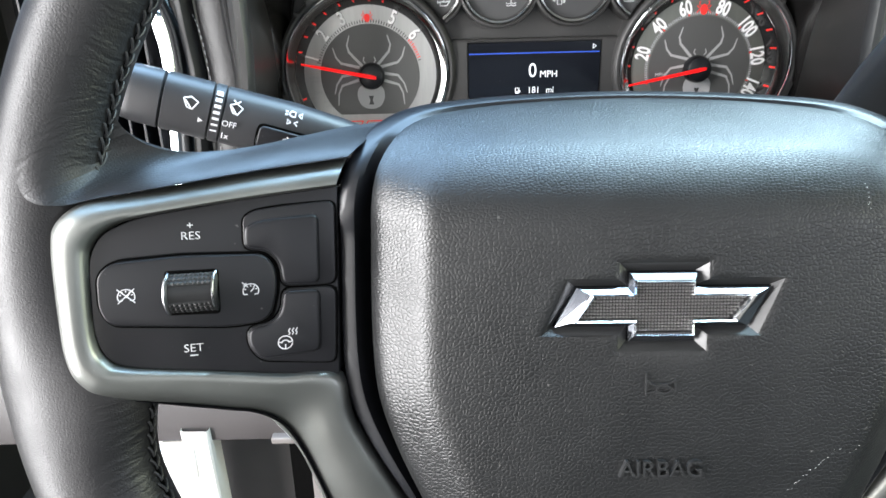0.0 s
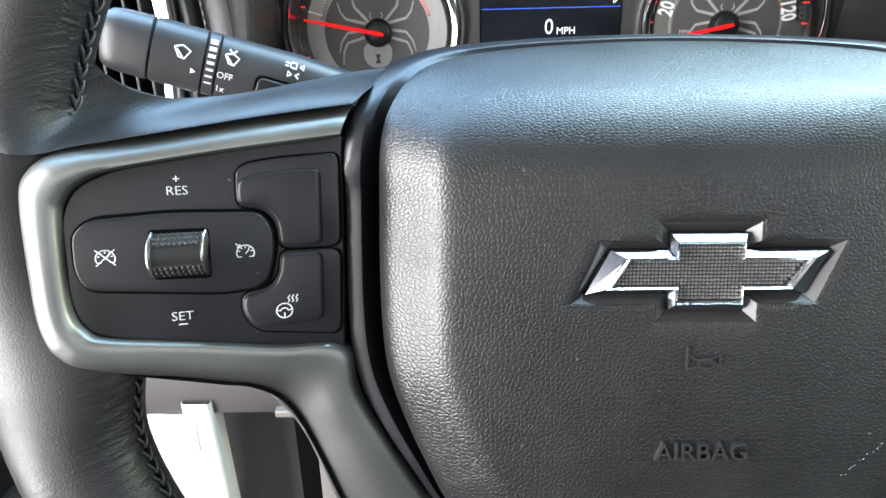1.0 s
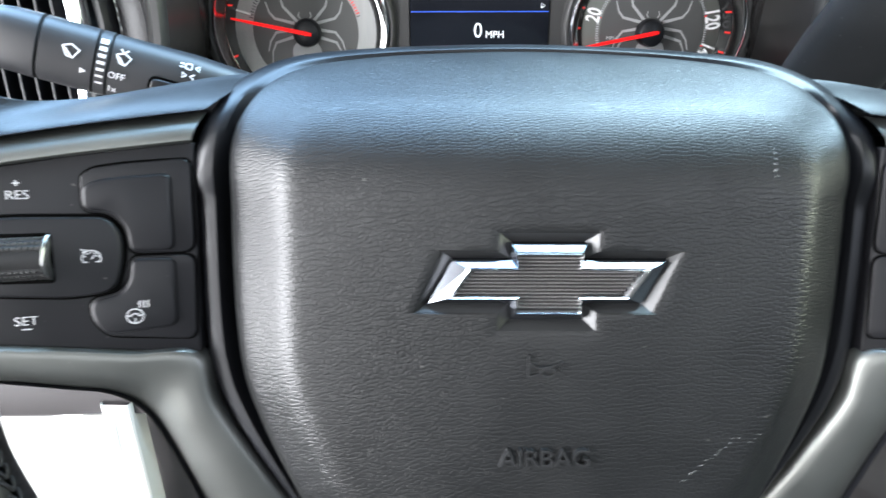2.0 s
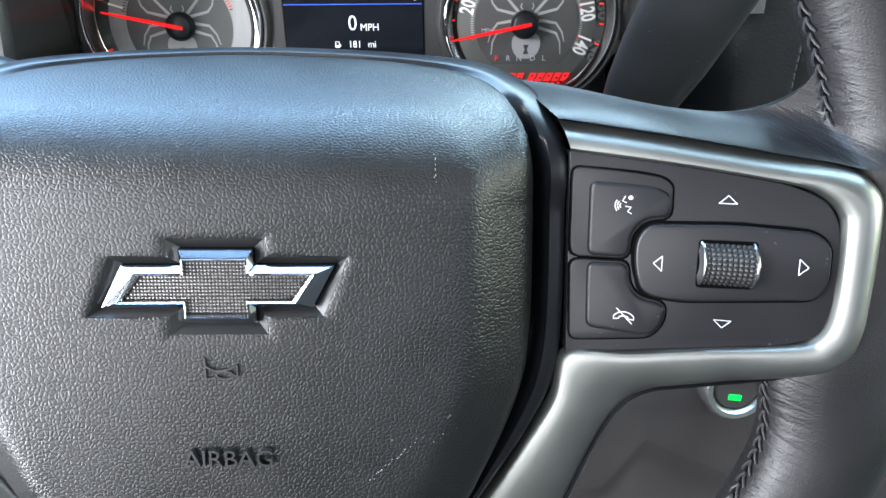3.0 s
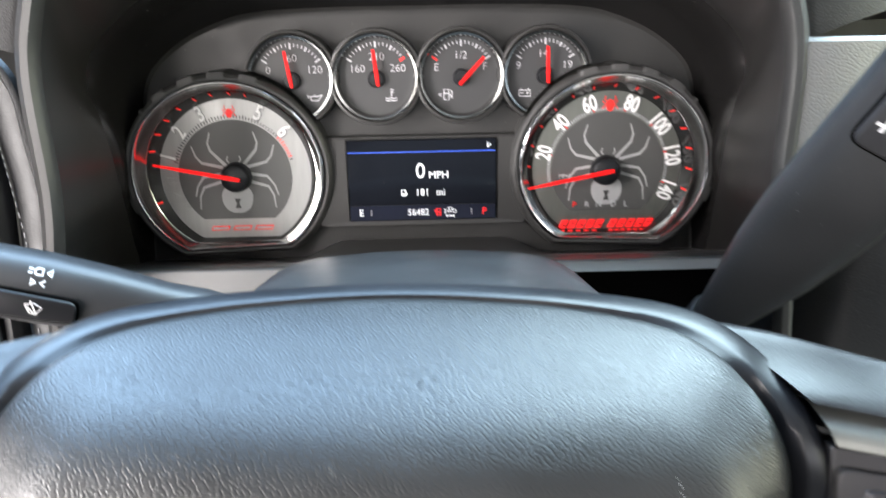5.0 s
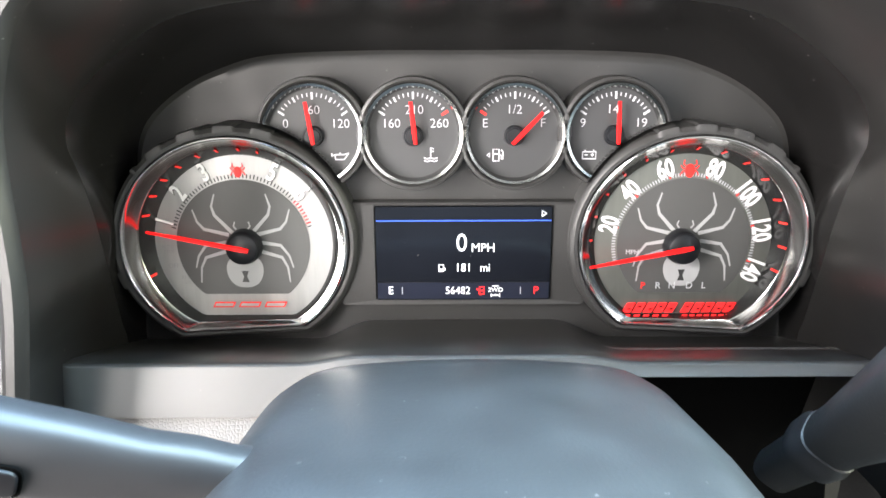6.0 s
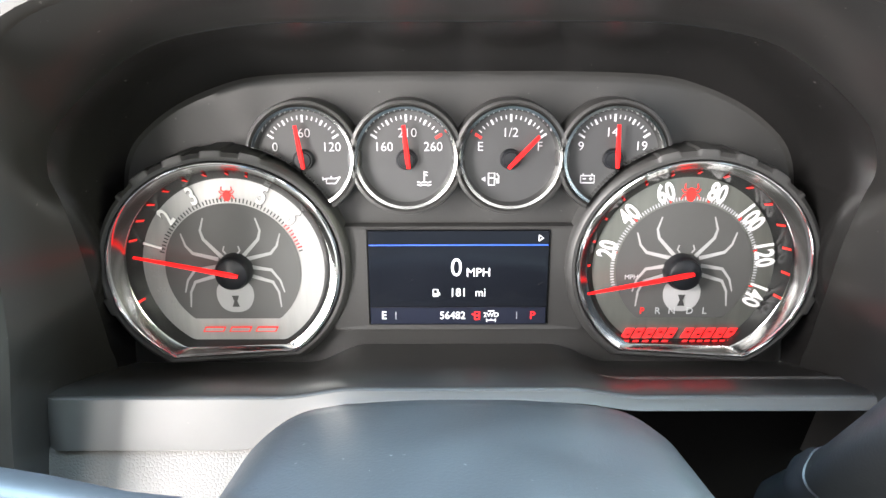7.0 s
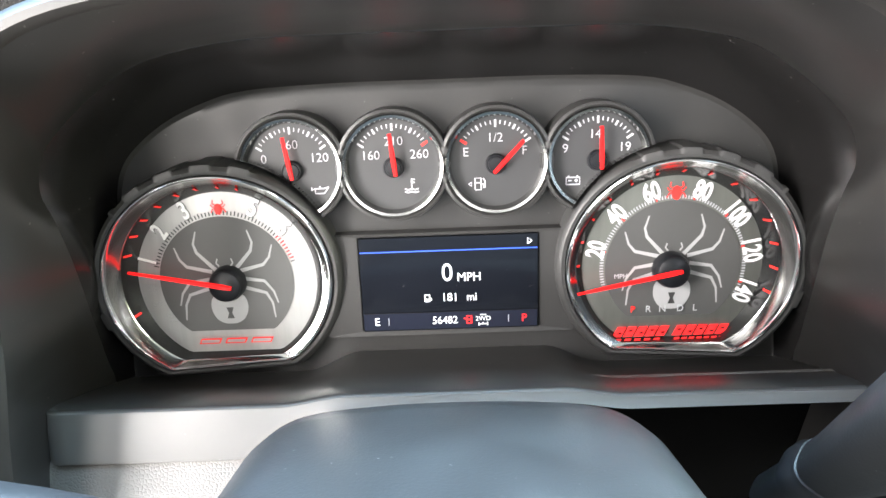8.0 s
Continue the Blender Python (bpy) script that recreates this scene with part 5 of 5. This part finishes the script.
band(-0.1816, -0.1880, -0.099, -0.095, 0.0, EDGE_SKIN, "dash_edge", "grained dark grey strip beside the hood", 0.003)
band(-0.1882, -0.2055, -0.090, -0.086, 0.0, CREASED, "stitched_strip", "black padded strip with a stitched seam", 0.002)
band(-0.2060, -0.2145, -0.090, -0.094, 0.0, VENT_EDGE, "vent_edge", "dull dark grey vent edge", 0.003)
bm = bmesh.new()
seam = spline([(-0.2055, 1.06), (-0.2048, 1.12), (-0.2024, 1.164), (-0.2013, 1.185), (-0.2030, 1.211), (-0.2050, 1.233), (-0.2098, 1.2465), (-0.222, 1.254)], 70)
for i in range(0, 69, 2):
    a, b = seam[i], seam[i + 1]
    add_bm(bm, tube([Vector((a.x, -0.0895, a.y)), Vector((b.x, -0.0895, b.y))], 0.0003, 5))
part("seam", bm, PALE_THREAD, dash, "dashed pale seam", kind="stuff")
# right of the hood: grained panel, then the padded side of the centre stack
rows = [[Vector((x, y, z)) for z in (1.205, 1.212, 1.22, 1.24, 1.262, 1.274, 1.276)] for x, y in ((0.1765, -0.092), (0.178, -0.100), (0.186, -0.103), (0.21, -0.100), (0.235, -0.095), (0.24, -0.07))]
for r_ in rows:
    r_[-1].y += 0.004
    r_[0].z += max(0.0, r_[0].x - 0.186) * 0.7
part("dash_side", loft(rows), GRAIN_DASH, dash, "grained grey panel beside the hood")
rows = [[Vector((x + (z - 1.1) * 0.04, y, z)) for z in (0.99, 1.05, 1.10, 1.16, 1.22, 1.27)] for x, y in ((0.2050, -0.030), (0.2180, -0.062), (0.2240, -0.076), (0.236, -0.084), (0.2610, -0.086))]
part("centre_pad", loft(rows), CREASED, dash, "black padded side of the centre stack")
rows = [[Vector((x + (z - 1.1) * 0.04, y, z)) for z in (0.99, 1.05, 1.10, 1.16, 1.22, 1.27)] for x, y in ((0.262, -0.084), (0.272, -0.090), (0.30, -0.092), (0.42, -0.085))]
part("centre_pad", loft(rows), CREASED, dash, "black padded face of the centre stack")
bm = bmesh.new()
for i in range(46):
    z = 1.02 + i * 0.0050
    add_bm(bm, tube([Vector((0.2590 + (z - 1.1) * 0.04, -0.0885, z)), Vector((0.2590 + (z + 0.0032 - 1.1) * 0.04, -0.0885, z + 0.0032))], 0.0006, 5))
part("seam", bm, THREAD, dash, "dark raised seam", kind="stuff")
def panel_drop(x):
    """The crease of the lower panel falls away on both sides of its corner."""
    return -0.52 * max(0.0, min(x, 0.30) - 0.191) - 1.6 * max(0.0, 0.191 - max(x, 0.165))


rows = [[Vector((x, y, z + panel_drop(x) * k)) for x in (-0.02, 0.06, 0.12, 0.150, 0.165, 0.172, 0.180, 0.186, 0.191, 0.197, 0.21, 0.23, 0.26, 0.30, 0.32, 0.45)] for y, z, k in
        ((-0.06, 1.035, 0), (-0.108, 1.030, 0), (-0.118, 1.015, 0), (-0.122, 0.975, 0.1), (-0.1240, 0.956, 1), (-0.1252, 0.948, 1), (-0.1250, 0.944, 1), (-0.1222, 0.935, 1), (-0.1225, 0.922, 1), (-0.128, 0.895, 0.8), (-0.14, 0.80, 0), (-0.13, 0.70, 0))]
part("lower_panel", loft(rows), LOWER, dash, "taupe lower dash panel")
rows = [[Vector((x, y, z)) for x in (-0.42, -0.30, -0.20, -0.12, -0.05)] for y, z in ((-0.08, 1.03), (-0.105, 1.015), (-0.112, 0.99), (-0.112, 0.972), (-0.104, 0.967), (-0.06, 0.965))]
part("lower_edge", loft(rows), LOWER, dash, "taupe lower edge of the dash")
rows = [[Vector((x, y, z)) for x in (-0.40, -0.25, -0.10, -0.04)] for y, z in ((-0.03, 0.97), (-0.03, 0.85), (-0.06, 0.70))]
part("kick_panel", loft(rows), PALE_TAUPE, dash, "taupe kick panel in the footwell")
part("dash_top", loft([[Vector((x, y, z)) for x in (-0.68, -0.3, 0.0, 0.3, 0.7, 1.24)] for y, z in ((0.015, 1.30), (0.03, 1.345), (0.25, 1.335), (0.50, 1.30))]), DARK_GRAIN, dash, "dark grained dash top")
part("footwell_trim", loft([[Vector((x + (0.983 - z) * 0.03, y, z)) for x, y in ((-0.2480, -0.100), (-0.2470, -0.1150), (-0.2455, -0.1165), (-0.2295, -0.1170), (-0.2282, -0.1155), (-0.2275, -0.100))] for z in (0.982, 0.95, 0.90, 0.84, 0.70)]), PALE, dash, "pale sunlit trim in the footwell")
part("trim_block", box(-0.2640, -0.2385, -0.1185, -0.105, 0.945, 0.9700, 0.002), PALE, dash, "pale block beside the footwell trim")
part("side_panel", loft([[Vector((x, y, z)) for x, y in ((-0.33, -0.108), (-0.285, -0.108), (-0.262, -0.104), (-0.246, -0.098))] for z in (0.968, 0.90, 0.80, 0.70)]), PALE, dash, "pale panel at the side of the footwell")
part("bracket", box(-0.1860, -0.1560, -0.1180, -0.108, 0.9715, 0.9765, 0.001), PALE_TAUPE, dash, "small taupe bracket under the dash edge")
# Solid black box: the shade of the gap beside the post, as colour.
part("bracket_gap", box(-0.1800, -0.1640, -0.0985, -0.090, 0.70, 0.9640, 0.001), GAP, dash, "black box painted as the shaded gap beside the post", smooth=False)
part("knee_post", loft([[Vector((x, y, z)) for x, y in ((-0.1650, -0.095), (-0.1640, -0.106), (-0.1600, -0.109), (-0.1300, -0.110), (-0.1280, -0.095))] for z in (0.964, 0.90, 0.80, 0.70)]), PALE_TAUPE, dash, "taupe post behind the wheel")

# air vent
vent = thing("air_vent", (-0.25, -0.09, 1.20), "dash air vent with a bright frame and dark slats", "air vent")
line = spline([(-0.2200, 1.12), (-0.2182, 1.165), (-0.2150, 1.205), (-0.2170, 1.240), (-0.2260, 1.2600), (-0.245, 1.2660), (-0.29, 1.2665)], 60)
rows = []
for f, y in ((0.0, -0.090), (0.0015, -0.100), (0.005, -0.1035), (0.009, -0.1030), (0.012, -0.099), (0.0125, -0.07)):
    rows.append([Vector((p.x - f * (1 if i < 30 else max(0.0, 1 - (i - 30) / 20)), y, p.y - f * min(1, max(0, (i - 22) / 18)))) for i, p in enumerate(line)])
part("vent_frame", loft(rows), CHROME, vent, "bright silver vent frame")
for i in range(9):
    x = -0.236 - i * 0.0085
    part("slat", box(x - 0.0008, x + 0.0008, -0.094, -0.075, 1.12, 1.255, 0.0004), SWITCH, vent, smooth=False)
# Flat black plate behind the slats, painted as the duct's inner shade.
part("vent_duct", box(-0.32, -0.228, -0.072, -0.068, 1.10, 1.27), GAP, vent, smooth=False)

# ---- steering column and its levers ----
column = thing("steering_column", (0.0, -0.2, 1.10), "black steering column shroud behind the wheel", "steering column")
SHROUD = [(0.102, 1.060), (0.104, 1.110), (0.0985, 1.137), (0.0885, 1.1555), (0.0765, 1.1675), (0.0600, 1.1745), (0.030, 1.1775), (0, 1.1782)]
rows = []
sec = arch(SHROUD, 81)
for y, k, dz in ((-0.088, 0.80, -0.012), (-0.092, 0.93, -0.004), (-0.098, 0.985, -0.0008), (-0.108, 1.0, 0.0010), (-0.16, 1.0, 0.0085), (-0.22, 0.97, 0.0155), (-0.285, 0.90, 0.018), (-0.30, 0.80, 0.010)):
    rows.append([Vector((p.x * k * 0.96, y, 1.09 + (p.y - 1.09) * (0.5 + 0.5 * k) + dz)) for p in sec])
part("shroud", loft(rows), SHROUD_SKIN, column, "smooth dark column shroud")

stalk = thing("wiper_stalk", (-0.08, -0.195, 1.178), "black indicator and wiper stalk with white symbols", "column stalk")
A, B = Vector((-0.0860, -0.174, 1.1752)), Vector((-0.1985, -0.2030, 1.2140))
S_DIR = (B - A).normalized()
S_UP = Vector((0, 0, 1)) - S_DIR * S_DIR.z
S_UP.normalize()
S_OUT = S_DIR.cross(S_UP) * -1
if S_OUT.y > 0:
    S_OUT = -S_OUT


def stalk_ring(d, up, depth, n=28):
    o = A + S_DIR * d
    return [o + S_UP * up * math.copysign(abs(math.sin(t)) ** 0.8, math.sin(t)) + S_OUT * depth * math.copysign(abs(math.cos(t)) ** 0.8, math.cos(t)) for t in (math.tau * i / n for i in range(n))]


def stalk_at(d, up, h=0.0):
    """A point of the stalk's driver side, d along it."""
    r = 0.0132 if d > 0.05 else 0.0132 - (0.05 - d) * 0.05
    q = math.asin(max(-1, min(1, up / r)))
    return A + S_DIR * d + S_UP * (up) + S_OUT * (0.0109 * math.cos(q) ** 0.8 + h)


L_ = (B - A).length
lever = part("lever", loft([stalk_ring(*p) for p in ((-0.035, 0.010, 0.009), (-0.01, 0.0095, 0.0085), (0.0, 0.0105, 0.0090), (0.014, 0.0102, 0.0090), (0.034, 0.0122, 0.0100), (0.055, 0.0132, 0.0108), (0.0845, 0.0127, 0.0106), (0.0850, 0.0120, 0.0100))], close_u=True), STALK_SKIN, stalk, "black lever body")
part("twist_ring", loft([stalk_ring(*p) for p in ((0.0850, 0.0118, 0.0098), (0.0856, 0.0128, 0.0108), (0.0895, 0.0128, 0.0108), (0.0900, 0.0118, 0.0098))], close_u=True), STALK_SKIN, stalk, "black twist ring")
part("grip", loft([stalk_ring(*p) for p in ((0.0900, 0.0118, 0.0098), (0.0907, 0.0128, 0.0108), (0.1095, 0.0126, 0.0108), (0.1102, 0.0116, 0.0098))], close_u=True), STALK_SKIN, stalk, "black stalk grip")
part("end_cap", loft([stalk_ring(*p) for p in ((0.1102, 0.0114, 0.0096), (0.1110, 0.0126, 0.0108), (0.122, 0.0122, 0.0104), (0.1262, 0.0114, 0.0096), (0.1280, 0.0098, 0.0080), (0.1286, 0.0001, 0.0001))], close_u=True), STALK_SKIN, stalk, "dull black end cap")
for k in range(7):
    w = 0.0017 - k * 0.00018
    z = 0.0088 - k * 0.0026
    part("step_mark", fill([(0.0862, z), (0.0890, z), (0.0890, z + w), (0.0862, z + w)], lambda a, b, h: stalk_at(a, b, h + 0.0006), 0.0), WHITE_INK, stalk)


def stalk_text(a, b, h):
    return stalk_at(-a, b, h + 0.0004)


wiper = lambda x, z, s: [[(x - 0.0030 * s, z + 0.0014 * s), (x, z + 0.0026 * s), (x + 0.0030 * s, z + 0.0010 * s), (x + 0.0010 * s, z - 0.0024 * s), (x - 0.0012 * s, z - 0.0020 * s), (x - 0.0030 * s, z + 0.0014 * s)], [(x - 0.0022 * s, z + 0.0008 * s), (x + 0.0004 * s, z - 0.0020 * s)]]
part("wiper_mark", strokes(wiper(-0.0985, 0.0030, 1.0), stalk_text, 0.0006), WHITE_INK, stalk)
part("washer_mark", strokes(wiper(-0.0800, 0.0050, 0.9) + [[(-0.0815, 0.0086), (-0.0802, 0.0074), (-0.0786, 0.0086)]], stalk_text, 0.0006), WHITE_INK, stalk)
part("off_mark", letters("OFF", 0.0036, stalk_text, -0.0816, -0.0022, 0, 0.0001, 0.0002), WHITE_INK, stalk)
part("once_mark", letters("1x", 0.0036, stalk_text, -0.0828, -0.0078, 0, 0.0001, 0.0002), WHITE_INK, stalk)
part("arrow_mark", fill([(-0.0945, -0.0022), (-0.0945, -0.0044), (-0.0925, -0.0033)], stalk_text, 0.0002), WHITE_INK, stalk)
part("lamp_mark", strokes([[(x + 0.0045, z) for x, z in line] for line in [arc(-0.0610, 0.0090, 0.0010, 90, 270, 6), [(-0.0610, 0.0100), (-0.0595, 0.0100), (-0.0595, 0.0080), (-0.0610, 0.0080)], [(-0.0626, 0.0096), (-0.0640, 0.0096)], [(-0.0626, 0.0084), (-0.0640, 0.0084)],
                           [(-0.0580, 0.0090), (-0.0565, 0.0100), (-0.0565, 0.0080), (-0.0580, 0.0090)], [(-0.0610, 0.0054), (-0.0625, 0.0064), (-0.0625, 0.0044), (-0.0610, 0.0054)], [(-0.0580, 0.0064), (-0.0595, 0.0054), (-0.0580, 0.0044)]]], stalk_text, 0.0006), WHITE_INK, stalk)
btn = rounded([(0.0690, -0.0096), (0.0690, 0.0012), (0.0420, 0.0006), (0.0420, -0.0080)], 0.0030, 5)
# The gap is a black plate under the button, its shade painted in.
part("button_gap", slab([Vector((p.x, p.y)) for p in rounded([(0.0700, -0.0106), (0.0700, 0.0022), (0.0410, 0.0016), (0.0410, -0.0090)], 0.0036, 5)], stalk_at, 0.0005, -0.002, 0.0002), GAP, stalk)
part("wash_button", slab([Vector((p.x, p.y)) for p in btn], stalk_at, 0.0016, -0.002, 0.0007), SWITCH, stalk, "black rounded wash button")
part("wash_mark", strokes(wiper(-0.0555, -0.0040, 0.9) + [[(-0.0567, -0.0010), (-0.0543, -0.0062)]], lambda a, b, h: stalk_at(-a, b, h + 0.0016), 0.0005, 0.0), WHITE_INK, stalk)

gear = thing("gear_lever", (0.148, -0.096, 1.14), "black column gear lever with a plus and minus button", "gear lever")
G0, G1 = Vector((0.1560, -0.075, 1.119)), Vector((0.1760, -0.2439, 1.3003))
g_dir = (G1 - G0).normalized()
g_up = (Vector((-0.77, 0.42, 0.48)) - g_dir * Vector((-0.77, 0.42, 0.48)).dot(g_dir)).normalized()
g_out = g_dir.cross(g_up)
if g_out.y > 0:
    g_out = -g_out


def gear_ring(d, up, depth, n=32):
    o = G0 + g_dir * d
    return [o + g_up * up * math.copysign(abs(math.sin(t)) ** 0.68, math.sin(t)) + g_out * depth * math.copysign(abs(math.cos(t)) ** 0.68, math.cos(t)) for t in (math.tau * i / n for i in range(n))]


def gear_at(a, b, h=0.0):
    return G0 + g_dir * a + g_up * b + g_out * (0.0165 + h)


arm = part("arm", loft([gear_ring(*p) for p in ((-0.03, 0.0100, 0.0100), (0.0, 0.0108, 0.0105), (0.03, 0.0128, 0.0120), (0.06, 0.0165, 0.0145), (0.085, 0.0198, 0.0160), (0.11, 0.0216, 0.0165), (0.14, 0.0220, 0.0165), (0.20, 0.0220, 0.0165), (0.26, 0.0215, 0.0162), (0.29, 0.0200, 0.0150), (0.305, 0.0140, 0.0110), (0.309, 0.0002, 0.0002))], close_u=True), SHROUD_SKIN, gear, "smooth black lever arm")
part("joint", loft([gear_ring(*p) for p in ((0.004, 0.0100, 0.0100), (0.005, 0.0136, 0.0132), (0.014, 0.0140, 0.0136), (0.016, 0.0128, 0.0124), (0.020, 0.0128, 0.0124), (0.021, 0.0110, 0.0108))], close_u=True), STALK_SKIN, gear, "stepped collar at the foot of the lever")
line = [(0.171, -0.0120), (0.171, 0.0140), (0.193, 0.0140), (0.193, -0.0120)]
# Black plate round the shift button: groove shade given as colour.
part("button_gap", slab(rounded(grown(line, 0.0011), [0.006, 0.006, 0.0015, 0.0015], 6), gear_at, 0.0006, -0.004, 0.0003), GAP, gear)
part("shift_button", slab(rounded(line, [0.0055, 0.0055, 0.001, 0.001], 6), gear_at, 0.0022, -0.004, 0.0026, 5), STALK_SKIN, gear, "raised black button with a sloped edge")
part("upper_face", slab(rounded([(0.1945, -0.0150), (0.1945, 0.0150), (0.262, 0.0140), (0.262, -0.0140)], [0.001, 0.001, 0.006, 0.006], 6), gear_at, 0.0014, -0.004, 0.0016, 4), STALK_SKIN, gear, "flat black lever face")
on_button = lambda a, b, h: gear_at(a, b, h + 0.0022)
part("plus_sign", strokes([[(0.1832, 0.0106), (0.1832, 0.0054)], [(0.1806, 0.0080), (0.1858, 0.0080)]], on_button, 0.0012, 0.0), WHITE_INK, gear)
part("minus_sign", strokes([[(0.1805, -0.0052), (0.1858, -0.0052)]], on_button, 0.0014, 0.0), WHITE_INK, gear)
part("button_line", strokes([[(0.1795, 0.0012), (0.1868, 0.0012)]], on_button, 0.0006, 0.0), PALE_INK, gear)

start = thing("start_button", (0.246, -0.121, 0.978), "round start button with a bright ring and green lamp", "push button")
s_n = Vector((0.0, -0.995, 0.09)).normalized()
s_c = Vector((0.2425, -0.128, 0.9895))
s_u, s_v = Vector((1, 0, 0)), s_n.cross(Vector((1, 0, 0)))
if s_v.z < 0:
    s_v = -s_v
circ = lambda r, h, n=48: [s_c + s_u * r * math.cos(math.tau * i / n) + s_v * r * math.sin(math.tau * i / n) + s_n * h for i in range(n)]
part("ring", loft([circ(0.0216, -0.016), circ(0.0212, 0.004), circ(0.0195, 0.0062), circ(0.0165, 0.0060), circ(0.0150, 0.0040), circ(0.0145, 0.0)], close_u=True), SILVER_RING, start, "bright silver ring")
part("cap", loft([circ(0.0143, -0.002), circ(0.0142, 0.0030), circ(0.0125, 0.0042), circ(0.0001, 0.0036)], close_u=True), LOWER, start, "grey button cap")
part("lamp", loft([[s_c + s_u * x + s_v * z + s_n * h for x, z in ((-0.0052, -0.0068), (0.0026, -0.0078), (0.0030, -0.0042), (-0.0048, -0.0034))] for h in (0.0036, 0.0048)], close_u=True, caps=True), GREEN, start, "lit green lamp", smooth=False)
